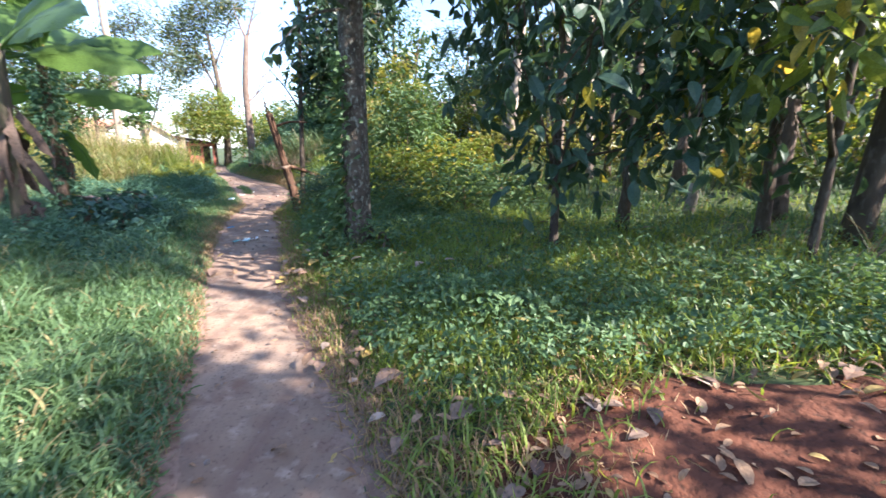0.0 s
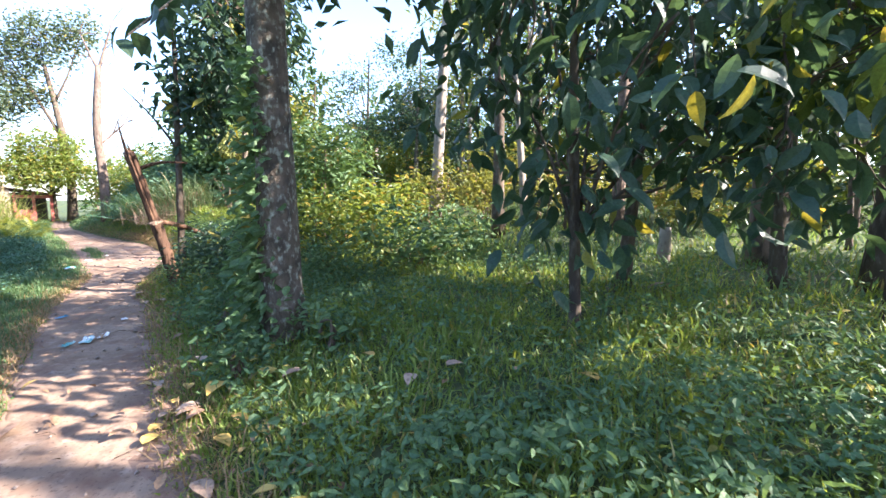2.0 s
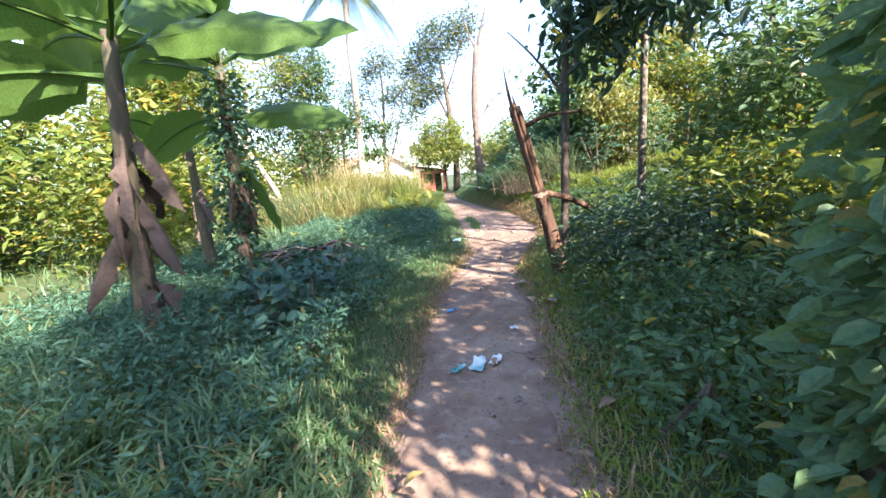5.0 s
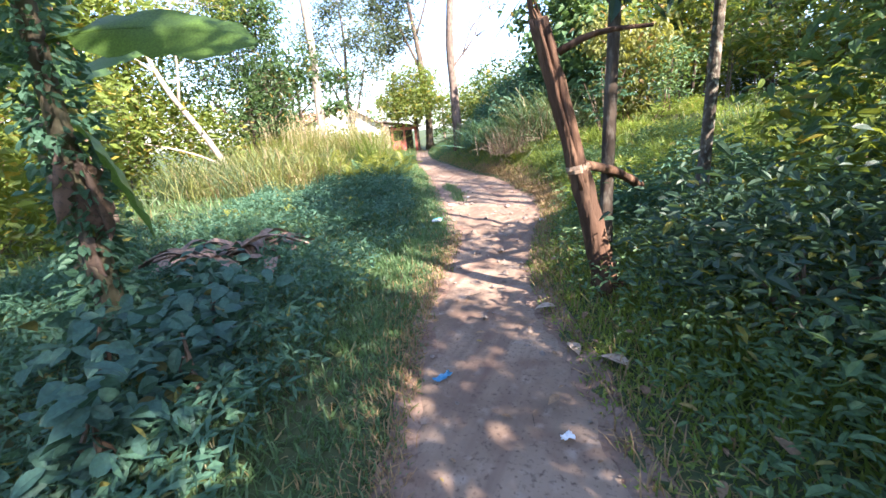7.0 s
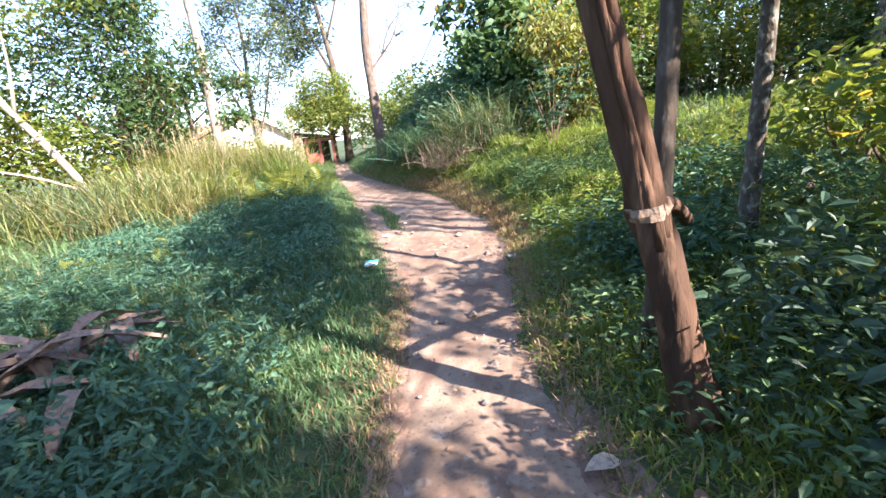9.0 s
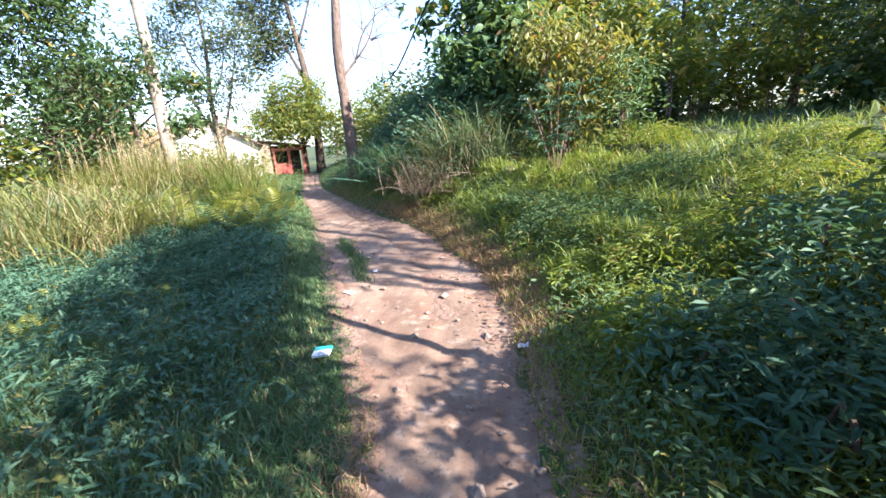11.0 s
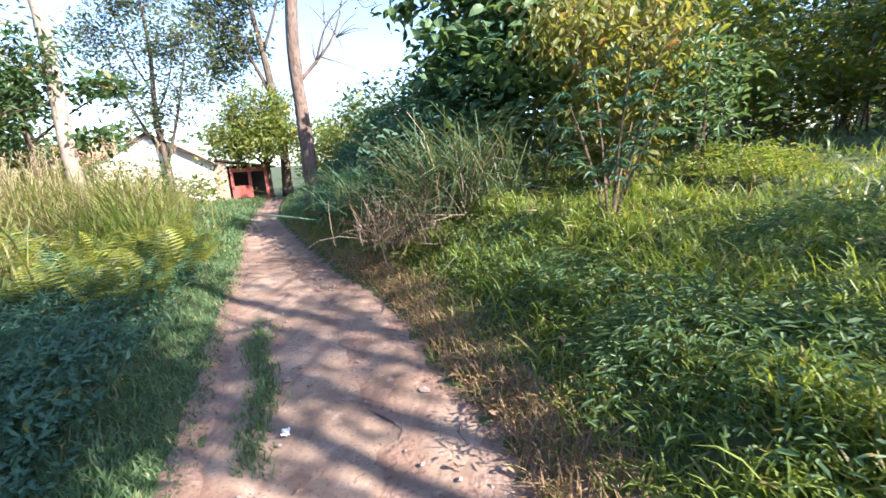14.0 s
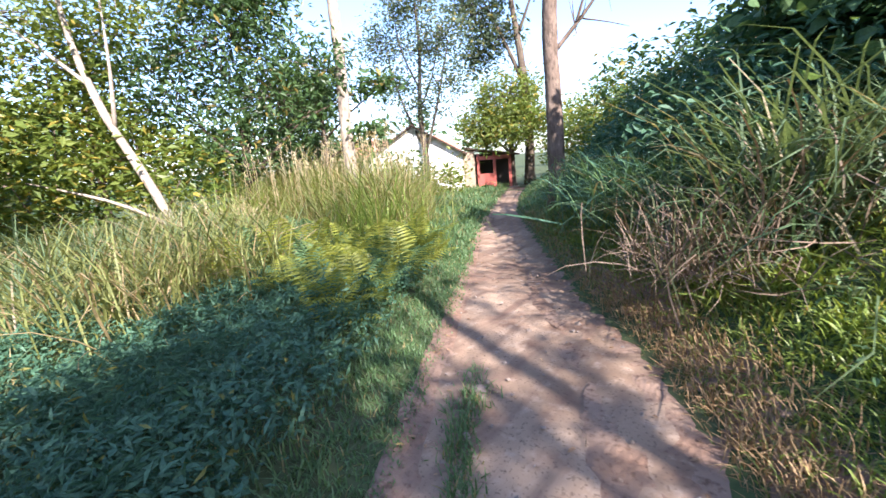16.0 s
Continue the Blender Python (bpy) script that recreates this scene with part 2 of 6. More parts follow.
def strew(shape, places, ways, ups, lengths, widths):
    """Copies of one small shape as arrays: x along ways, z near ups."""
    tv, tf = shape
    x = unit(np.asarray(ways, float))
    y = unit(np.cross(ups, x))
    z = np.cross(x, y)
    n, k = len(places), len(tv)
    L, W = np.broadcast_to(lengths, n)[:, None, None], np.broadcast_to(widths, n)[:, None, None]
    v = np.asarray(places)[:, None, :] + tv[None, :, 0:1] * L * x[:, None, :] + tv[None, :, 1:2] * W * y[:, None, :] + tv[None, :, 2:3] * L * z[:, None, :]
    size = np.array([len(f) for f in tf])
    idx = np.concatenate([np.array(f) for f in tf])
    loops = (idx[None, :] + (np.arange(n) * k)[:, None]).reshape(-1)
    return v.reshape(-1, 3), loops, np.tile(size, n)


def joined(bits):
    vs, ls, ss, off = [], [], [], 0
    for v, l, s in bits:
        vs.append(v), ls.append(l + off), ss.append(s)
        off += len(v)
    return np.concatenate(vs), np.concatenate(ls), np.concatenate(ss)


def mesh_of(name, bits, mat, smooth=False):
    v, l, s = joined(bits) if isinstance(bits, list) else bits
    me = bpy.data.meshes.new(name)
    me.vertices.add(len(v))
    me.vertices.foreach_set("co", np.ascontiguousarray(v, np.float32).reshape(-1))
    me.loops.add(len(l))
    me.loops.foreach_set("vertex_index", l.astype(np.int32))
    me.polygons.add(len(s))
    me.polygons.foreach_set("loop_start", (np.cumsum(s) - s).astype(np.int32))
    me.polygons.foreach_set("use_smooth", np.full(len(s), smooth))
    me.materials.append(mat)
    me.update(calc_edges=True)
    return me


def part(name, bits, mat, parent, label="", smooth=False, kind=""):
    ob = new(name, mesh_of(name, bits, mat, smooth))
    ob.parent = parent
    tagged(ob, kind=kind)
    if label:
        tagged(ob, label)
    return ob


def thing(name, at, label, category, group="", kind=""):
    ob = new(name)
    ob.empty_display_size = 0.2
    ob.location = at
    return tagged(ob, label, category, group, kind)


def whole(name, bits, mat, label, category, group="", kind="", smooth=False, at=(0, 0, 0)):
    ob = new(name, mesh_of(name, bits, mat, smooth))
    ob.location = at
    return tagged(ob, label, category, group, kind)


def tube(points, radii, sides=8, rough=0.0, cap=True):
    """A tapered tube along points, with uneven rings."""
    p = np.asarray(points, float)
    r = np.broadcast_to(radii, len(p)).astype(float)
    t = unit(np.gradient(p, axis=0))
    ref = np.array([0.31, 0.95, 0.05]) if abs(t[:, 2]).mean() > 0.5 else np.array([0, 0, 1.0])
    a = unit(np.cross(t, ref))
    b = np.cross(t, a)
    th = np.arange(sides) * 2 * np.pi / sides
    wob = 1 + rough * rng.normal(size=(len(p), sides)) if rough else np.ones((len(p), sides))
    rad = (r[:, None] * wob)[:, :, None]
    v = p[:, None, :] + rad * (np.cos(th)[None, :, None] * a[:, None, :] + np.sin(th)[None, :, None] * b[:, None, :])
    i = np.arange(len(p) - 1)[:, None] * sides
    j, k = np.arange(sides)[None, :], (np.arange(sides)[None, :] + 1) % sides
    loops = np.stack([i + j, i + k, i + sides + k, i + sides + j], -1).reshape(-1)
    size = np.full((len(p) - 1) * sides, 4)
    if cap:
        loops = np.concatenate([loops, (len(p) - 1) * sides + np.arange(sides), np.arange(sides)[::-1]])
        size = np.concatenate([size, [sides, sides]])
    return v.reshape(-1, 3), loops, size


def box(x0, y0, z0, x1, y1, z1):
    v = np.array([(x, y, z) for z in (z0, z1) for y in (y0, y1) for x in (x0, x1)], float)
    f = np.array([(0, 2, 3, 1), (4, 5, 7, 6), (0, 1, 5, 4), (2, 6, 7, 3), (0, 4, 6, 2), (1, 3, 7, 5)])
    return v, f.reshape(-1), np.full(6, 4)


def bend(points, n=10):
    """A smooth line of n points through a few."""
    p = np.asarray(points, float)
    s = np.linspace(0, len(p) - 1, n)
    q = np.stack([np.interp(s, np.arange(len(p)), p[:, i]) for i in range(3)], 1)
    for _ in range(2):
        q[1:-1] = 0.25 * q[:-2] + 0.5 * q[1:-1] + 0.25 * q[2:]
    return q


def ridge_noise(x, y, f, seed=0.0):
    return (np.sin(x * f * 1.0 + 1.7 + seed) * np.sin(y * f * 1.13 + 0.4 - seed) + 0.5 * np.sin(x * f * 2.3 + y * f * 1.7 + seed) + 0.35 * np.sin(x * f * 4.1 - y * f * 3.7 + 2 * seed)) / 1.85


# ---------------------------------------------------------------- ground and path
PY = np.array([-8.0, 0.0, 1.8, 2.6, 3.5, 5.0, 6.4, 7.6, 9.0, 9.9, 10.8, 11.8, 12.6, 13.5, 15.0, 15.8, 16.8, 17.8, 18.8, 20.2, 21.9, 25.0, 29.0, 34.0])
PL = np.array([3.3, -0.5, -1.35, -1.69, -2.1, -2.88, -3.55, -4.1, -4.7, -5.0, -5.27, -5.52, -5.95, -6.5, -7.35, -7.8, -8.43, -9.0, -9.6, -10.5, -11.6, -13.35, -15.6, -18.2])
PR = np.array([4.5, 0.55, -0.25, -0.65, -1.14, -1.9, -2.47, -2.94, -3.5, -3.96, -4.29, -4.47, -4.62, -4.73, -5.2, -5.76, -6.27, -6.95, -7.9, -8.95, -10.2, -12.45, -14.7, -17.2])


def left_of(x, y):
    return 0.88 * (np.interp(y, PY, PL) - x)


def right_of(x, y):
    return 0.88 * (x - np.interp(y, PY, PR))


def height(x, y):
    x, y = np.asarray(x, float), np.asarray(y, float)
    base = np.interp(y, [0, 10, 14, 18, 26, 40], [0, 0.02, 0.08, 0.18, 0.22, 0.15])
    dr, dl = np.maximum(right_of(x, y), 0), np.maximum(left_of(x, y), 0)
    bank = np.interp(y, [0, 9, 12, 15, 18, 24, 34], [0.22, 0.25, 0.4, 0.5, 0.9, 0.9, 0.7])
    rise = bank * (1 - np.exp(-dr / 1.2)) + 0.05 * np.minimum(dr, 30)
    fall = 0.06 * (1 - np.exp(-dl / 0.5)) - 0.012 * np.minimum(dl, 20)
    off = np.minimum(dr + dl, 1.0)
    hump = 0.25 * np.clip(ridge_noise(x, y, 2.1, 5.0) + 0.25, 0, 1) ** 1.3 * np.clip((dr - 0.35) / 0.6, 0, 1) * np.clip((y - 9) / 1.5, 0, 1) * np.clip((26 - y) / 4, 0, 1)
    hump = hump + 0.10 * np.clip(ridge_noise(x, y, 1.9, 1.0) + 0.2, 0, 1) * np.clip((dl - 0.4) / 0.6, 0, 1) * np.clip((y - 4) / 2, 0, 1) * np.clip((30 - y) / 6, 0, 1)
    return base + rise + fall + hump + off * (0.05 * ridge_noise(x, y, 0.9) + 0.02 * ridge_noise(x, y, 3.1, 2.0))


def grid_bits(v, nu, nv):
    i = np.arange(nu - 1)[:, None] * nv
    j = np.arange(nv - 1)[None, :]
    loops = np.stack([i + j, i + nv + j, i + nv + j + 1, i + j + 1], -1).reshape(-1)
    return v, loops, np.full((nu - 1) * (nv - 1), 4)


far = np.array([3, 7, 14, 28, 60, 140, 350, 900])
gx = np.concatenate([-26 - far[::-1], np.arange(-26, 14.01, 0.25), 14 + far])
gy = np.concatenate([-8 - far[::-1], np.arange(-8, 36.01, 0.25), 36 + far])
X, Y = np.meshgrid(gx, gy, indexing="ij")
inside = np.clip(-np.maximum(left_of(X, Y), right_of(X, Y)) / 0.25, 0, 1) * (Y < 34)
Z = height(X, Y) - 0.05 * inside
whole("ground", grid_bits(np.stack([X, Y, Z], -1).reshape(-1, 3), *X.shape), M_GROUND, "dark earth under grass and herbs", "ground", kind="structure", smooth=True)

ys = np.arange(-8, 33.5, 0.08)
us = np.linspace(-1.12, 1.12, 33)
Yp, U = np.meshgrid(ys, us, indexing="ij")
l, r = np.interp(ys, PY, PL), np.interp(ys, PY, PR)
l = l + 0.05 * ridge_noise(ys, 0 * ys, 3.1) + 0.035 * ridge_noise(ys, 0 * ys, 9.0)
r = r + 0.06 * ridge_noise(ys, 0 * ys + 3, 2.7) + 0.04 * ridge_noise(ys, 0 * ys + 1, 8.0)
Xp = (0.5 * (l + r))[:, None] + U * (0.5 * (r - l))[:, None]
Zp = height(np.clip(Xp, l[:, None] + 0.05, r[:, None] - 0.05), Yp)
Zp = Zp + 0.012 - 0.09 * np.clip(np.abs(U) - 0.90, 0, 1) / 0.22 - 0.012 * np.clip(np.abs(U) - 0.6, 0, 1) / 0.4 - 0.015 * (1 - U ** 2) + 0.008 * ridge_noise(Xp, Yp, 5.0) + 0.005 * ridge_noise(Xp, Yp, 13.0, 1.0)
Zp = Zp - 0.028 * np.exp(-((U - 0.25 - 0.08 * np.sin(Yp * 0.9)) / 0.13) ** 2) * np.clip((Yp - 10) / 2, 0, 1) - 0.02 * np.exp(-((U + 0.42) / 0.16) ** 2) * np.clip((Yp - 10) / 2, 0, 1)
whole("dirt_path", grid_bits(np.stack([Xp, Yp, Zp], -1).reshape(-1, 3), *Xp.shape), M_PATH, "trodden pinkish dirt footpath with stones and ruts", "path", kind="structure", smooth=True)

# worn earth along both edges, wide and reddish on the bank side further on
for sgn, edge, wide in ((1, PR, np.interp(ys, [-8, 2, 9, 12, 14.5, 18.5, 21, 34], [0.25, 0.3, 0.18, 0.2, 0.6, 0.55, 0.25, 0.15])), (-1, PL, np.interp(ys, [-8, 9, 13, 17, 34], [0.14, 0.14, 0.22, 0.18, 0.12]))):
    v_ = np.linspace(-1.3, 1.0, 18)
    e_ = np.interp(ys, PY, edge)
    wv = wide * (1 + 0.35 * ridge_noise(ys, 0 * ys + sgn, 2.9))
    Xv = e_[:, None] + sgn * v_[None, :] * np.maximum(wv, 0.12)[:, None] / 0.88
    Yv = np.broadcast_to(ys[:, None], Xv.shape)
    inner = np.clip(-v_, 0, 2)[None, :]
    Zv = height(Xv, Yv) + 0.006 - 0.05 * np.clip(v_ - 0.75, 0, 1)[None, :] / 0.25 - 0.02 * inner + (0.006 + 0.006 * (inner > 0)) * ridge_noise(Xv, Yv, 7.0) + 0.009 * ridge_noise(Xv, Yv, 17.0, 3.0)
    whole("soil_verge", grid_bits(np.stack([Xv, Yv, Zv], -1).reshape(-1, 3), *Xv.shape), M_VERGE, "worn reddish-brown earth along the path edge", "soil", kind="structure", smooth=True)

# bare red soil beside the path
th, rr = np.meshgrid(np.linspace(0, 2 * np.pi, 61), np.linspace(0.0, 1, 18), indexing="ij")
wob = 1 + 0.10 * np.sin(3 * th + 1) + 0.07 * np.sin(7 * th)
Xs, Ys = 1.75 + 2.0 * rr * wob * np.cos(th), 1.75 + 0.95 * rr * wob * np.sin(th)
Zs = height(Xs, Ys) + 0.03 - 0.08 * rr ** 4 + 0.02 * ridge_noise(Xs, Ys, 6.0)
whole("bare_soil", grid_bits(np.stack([Xs, Ys, Zs], -1).reshape(-1, 3), *Xs.shape), M_RED, "bare crumbly red soil strewn with dead leaves", "soil", kind="structure", smooth=True)


def on_soil(x, y):
    return ((x - 1.95) / 1.75) ** 2 + ((y - 1.75) / 0.95) ** 2 < 0.72

# ---------------------------------------------------------------- plants: makers


def spin(n, up=0.6, tilt=0.5):
    """Random leaf ways (mostly level, tipped by tilt) and ups."""
    a = rng.uniform(0, 2 * np.pi, n)
    e = rng.normal(0, tilt, n)
    ways = np.stack([np.cos(a) * np.cos(e), np.sin(a) * np.cos(e), np.sin(e)], 1)
    ups = unit(rng.normal(size=(n, 3)) * (1 - up) + np.array([0, 0, up]))
    return ways, ups


def clustered(centre, radii, n, per=10, spread=0.22, shell=0.5):
    """Points in knots through an egg-shaped clump, denser to the outside."""
    m = max(1, n // per)
    d = unit(rng.normal(size=(m, 3)))
    k = np.asarray(centre) + d * np.asarray(radii) * (shell + (1 - shell) * rng.uniform(0, 1, (m, 1)) ** 0.6) * rng.uniform(0.75, 1.15, (m, 1))
    pts = np.repeat(k, per, 0) + rng.normal(size=(m * per, 3)) * spread
    return pts, k


def tree(name, label, category, at, trunk, radii, bark, limbs=(), clumps=(), leaf=QUAD, size=0.16, width=0.45, mat=None, droop=0.0, per=10, spread=0.25, group="", sides=10, twig_share=0.35, dz=0.0):
    """trunk and limbs: lines from the foot at (0, 0, 0); clumps: (centre, radii, number of leaves)."""
    x, y = at
    t = thing(name, (x, y, float(height(x, y)) - 0.06 + dz), label, category, group)
    line = bend(trunk, 16)
    rad = np.interp(np.linspace(0, 1, 16), np.linspace(0, 1, len(radii)), radii)
    rad[0] *= 1.35
    rad[1] *= 1.1
    part("trunk", tube(line, rad, sides, 0.05), bark, t, smooth=True)
    for pts, r0 in limbs:
        q = bend(pts, 8)
        part("limb", tube(q, np.linspace(r0, r0 * 0.25, 8), 6, 0.05), bark, t, smooth=True)
    bits, twigs = [], []
    for centre, rads, n in clumps:
        p, k = clustered(centre, rads, n, per, spread)
        ways, ups = spin(len(p), 0.55, 0.5)
        ways[:, 2] -= droop
        s = size * rng.uniform(0.6, 1.3, len(p))
        bits.append(strew(leaf, p, ways, ups, s, s * width))
        for c in k[: int(len(k) * twig_share)]:
            twigs.append(tube(bend([np.asarray(centre) * 0.8 + c * 0.2, 0.5 * (np.asarray(centre) + c) + rng.normal(size=3) * 0.1, c], 4), [0.014, 0.011, 0.008, 0.004], 3))
    if bits:
        part("crown", bits, mat, t, kind="stuff")
    if twigs:
        part("twigwork", twigs, bark, t, kind="stuff")
    return t


def scatter(n, x0, x1, y0, y1, keep):
    x, y = rng.uniform(x0, x1, n), rng.uniform(y0, y1, n)
    k = keep(x, y)
    k = rng.uniform(0, 1, n) < k
    x, y = x[k], y[k]
    return x, y, height(x, y)


def blades(x, y, z, tall, wide, lean=0.45, shape=BLADE, vary=0.35):
    n = len(x)
    a = rng.uniform(0, 2 * np.pi, n)
    e = np.clip(np.abs(rng.normal(0, lean, n)), 0, 1.45)
    ways = np.stack([np.cos(a) * np.sin(e), np.sin(a) * np.sin(e), np.cos(e)], 1)
    ups = np.stack([np.cos(a), np.sin(a), np.full(n, 0.15)], 1) + rng.normal(size=(n, 3)) * 0.3
    L = np.broadcast_to(tall, n) * rng.uniform(1 - vary, 1 + vary, n)
    return strew(shape, np.stack([x, y, z - 0.015], 1), ways, ups, L, np.broadcast_to(wide, n) * rng.uniform(0.7, 1.3, n))


def leaves_on(x, y, z, low, high, size, width, shape=LEAF, tilt=0.35, up=0.8):
    n = len(x)
    ways, ups = spin(n, up, tilt)
    s = np.broadcast_to(size, n) * rng.uniform(0.6, 1.35, n)
    return strew(shape, np.stack([x, y, z + rng.uniform(0, 1, n) ** 0.7 * (high - low) + low], 1), ways, ups, s, s * width)


def bump01(v, a, b, soft):
    return np.clip((v - a) / soft, 0, 1) * np.clip((b - v) / soft, 0, 1)


# ---------------------------------------------------------------- ground cover
def off_path(x, y, gap=0.0):
    return (np.maximum(left_of(x, y), right_of(x, y)) > gap) | (y < -7)


def island(x, y):
    c = np.interp(y, PY, PL) + 0.42 + 0.05 * np.sin(y * 5)
    return np.exp(-(((x - c) / 0.11) ** 2)) * np.clip((y - 14.3) / 0.5, 0, 1) * np.clip((16.9 - y) / 0.6, 0, 1) * (0.35 + 0.65 * np.clip(ridge_noise(x, y, 6.0) + 0.5, 0, 1))


def along(n, side, y0, y1, reach, far_most, keep):
    """Points beside the path, closest together at its edge; side -1 left, +1 right."""
    y = rng.uniform(y0, y1, n)
    d = np.minimum(rng.exponential(reach, n), rng.uniform(0, far_most, n)) + rng.normal(0, 0.03, n)
    x = np.interp(y, PY, PR) + d / 0.88 if side > 0 else np.interp(y, PY, PL) - d / 0.88
    k = rng.uniform(0, 1, n) < keep(x, y)
    x, y = x[k], y[k]
    return x, y, height(x, y)


bits = []
x, y, z = along(132000, -1, -0.5, 20, 2.2, 7, lambda x, y: (0.45 + 0.55 * np.clip(ridge_noise(x, y, 2.2) + 0.5, 0, 1)) * np.where((left_of(x, y) > 0.6) & (y > 6), np.interp(y, [6, 10, 13, 14], [0.5, 0.9, 0.9, 0.4]), 1))
tall = np.interp(left_of(x, y), [0, 0.25, 0.7, 3], [0.05, 0.09, 0.16, 0.24]) * np.interp(y, [0, 5, 7, 20], [1.6, 1.4, 0.9, 0.9]) * (1 + 0.5 * np.clip(ridge_noise(x, y, 3.1, 4.0), -0.6, 1) * (left_of(x, y) > 0.35))
near = y < 6.2
bits.append(blades(x[near], y[near], z[near], tall[near] * 1.15, 0.017, 0.85, LONG))
bits.append(blades(x[~near], y[~near], z[~near], tall[~near], 0.013, 0.7))
x, y, z = scatter(24000, -8.2, -6, 14.5, 16.8, lambda x, y: island(x, y) * 1.0)
bits.append(blades(x, y, z, 0.10, 0.010, 0.6))
whole("grass", bits, M_GRASS, "green grass growing along the footpath verge", "grass", kind="stuff")
bits = []
x, y, z = along(215000, 1, 0, 24, 3.0, 10, lambda x, y: (0.45 + 0.55 * np.clip(ridge_noise(x, y, 1.9, 3.0) + 0.5, 0, 1)) * ~on_soil(x, y) * np.interp(y, [0, 3, 5, 14], [0.55, 0.75, 1, 1]) * np.where((y > 13) & (y < 20), np.clip(0.1 + right_of(x, y) / 0.7, 0, 1), 1))
tall = np.interp(right_of(x, y), [0, 0.3, 1.0, 4], [0.05, 0.09, 0.15, 0.2]) * (1 + 0.6 * np.clip(ridge_noise(x, y, 2.7, 1.0), -0.6, 1) * (right_of(x, y) > 0.3))
near = (y > 10.5) & (y < 17.5) & (right_of(x, y) < 4.5) & (rng.uniform(0, 1, len(x)) < 0.62)
bits.append(blades(x[near], y[near], z[near], tall[near] * 1.15, 0.014, 1.0, LONG, 0.5))
bits.append(blades(x[~near], y[~near], z[~near], tall[~near], 0.015, 0.85, vary=0.5))
whole("grass", bits, M_LUSH, "lush green grass covering the slope beside the path", "grass", kind="stuff")
x, y, z = along(9000, 1, 12.5, 18.5, 2.5, 5, lambda x, y: (right_of(x, y) > 0.55) * np.clip(0.4 + ridge_noise(x, y, 1.3, 8.0), 0, 1))
whole("grass", [blades(x, y, z, 0.30, 0.016, 0.95, LONG, 0.5)], M_LUSH, "long arching grass on the slope", "grass", kind="stuff")
x, y, z = scatter(110000, -32, 20, -2, 42, lambda x, y: np.clip((np.maximum(left_of(x, y), right_of(x, y)) - 3) / 3, 0, 1) * (0.7 + 0.3 * ridge_noise(x, y, 1.1)))
whole("meadow_grass", [blades(x, y, z, 0.28, 0.034, 0.9, vary=0.5)], M_GRASS, "taller green grass under the trees", "grass", kind="stuff")

bits = []
for side in (-1, 1):
    x, y, z = along(26000, side, 19.5, 35, 2.0, 6, lambda x, y: 0.55 + 0.45 * ridge_noise(x, y, 1.7, 3.0))
    tall = np.interp(np.maximum(left_of(x, y), right_of(x, y)), [0, 0.4, 2], [0.07, 0.16, 0.3])
    bits.append(blades(x, y, z, tall, 0.026, 0.8, vary=0.5))
whole("grass", bits, M_GRASS, "green grass beside the far stretch of the path", "grass", kind="stuff")

# dry trampled grass on the path's edges
x, y, z = along(60000, 1, 0, 24, 0.6, 1.5, lambda x, y: np.exp(-(((right_of(x, y) - 0.2) / 0.35) ** 2)) * np.interp(y, [0, 4, 9, 13.5, 14.5, 18, 20], [0.6, 0.35, 0.15, 0.4, 1, 1, 0.3]))
x2, y2, z2 = along(16000, -1, 0, 12, 0.2, 0.5, lambda x, y: 0.5 + 0 * x)
whole("dry_grass", [blades(x, y, z + 0.01, 0.14, 0.008, 1.15), blades(x2, y2, z2 + 0.01, 0.09, 0.008, 1.1)], M_STRAW, "dry straw-coloured trampled grass edging the path", "dry grass", kind="stuff")

# leafy herbs and creepers
bits = []
x, y, z = scatter(235000, -13, -2, 5.0, 19.5, lambda x, y: bump01(left_of(x, y), 0.55, 5.5, 0.35) * np.interp(y, [5, 6, 9.5, 10.5, 12.5, 13.5, 18, 19], [0, 0.9, 0.9, 0.3, 0.3, 1, 1, 0.4]))
lift = 0.5 + 0.9 * np.clip(ridge_noise(x, y, 1.5, 6.0) + 0.4, 0, 1.2)
slim = rng.uniform(0, 1, len(x)) < 0.45
bits.append(leaves_on(x[~slim], y[~slim], z[~slim], 0.04, 0.30 * lift[~slim], 0.06, 0.6, QUAD, 0.45, 0.7))
bits.append(leaves_on(x[slim], y[slim], z[slim], 0.04, 0.34 * lift[slim], 0.11, 0.2, QUAD, 0.6, 0.6))
whole("creeping_herbs", bits, M_CREEP, "low dark green creeping herbs carpeting the verge", "herbs", kind="stuff")
bits = []
x, y, z = scatter(90000, -5, 7, 2.2, 9, lambda x, y: (right_of(x, y) > 0.35) * ~on_soil(x, y) * (0.25 + 0.75 * bump01(y + 0.12 * x, 2.5, 4.6, 0.4)) * np.exp(-np.maximum(right_of(x, y) - 4, 0) / 2))
top = 0.32 * (0.45 + 0.9 * np.clip(ridge_noise(x, y, 1.9, 9.0) + 0.4, 0, 1.2))
slim = (rng.uniform(0, 1, len(x)) < 0.4) | (ridge_noise(x, y, 1.3, 2.0) > 0.45)
bits.append(leaves_on(x[~slim], y[~slim], z[~slim], 0.05, top[~slim], 0.052, 0.72, LEAF, 0.45, 0.7))
bits.append(leaves_on(x[slim], y[slim], z[slim], 0.04, top[slim] * 0.9, 0.10, 0.2, QUAD, 0.6, 0.6))
x, y, z = scatter(26000, -5, 0, 6.5, 14, lambda x, y: bump01(right_of(x, y), 0.15, 2.6, 0.3) * np.interp(y, [6.5, 7.5, 12.5, 14], [0.3, 1, 1, 0]))
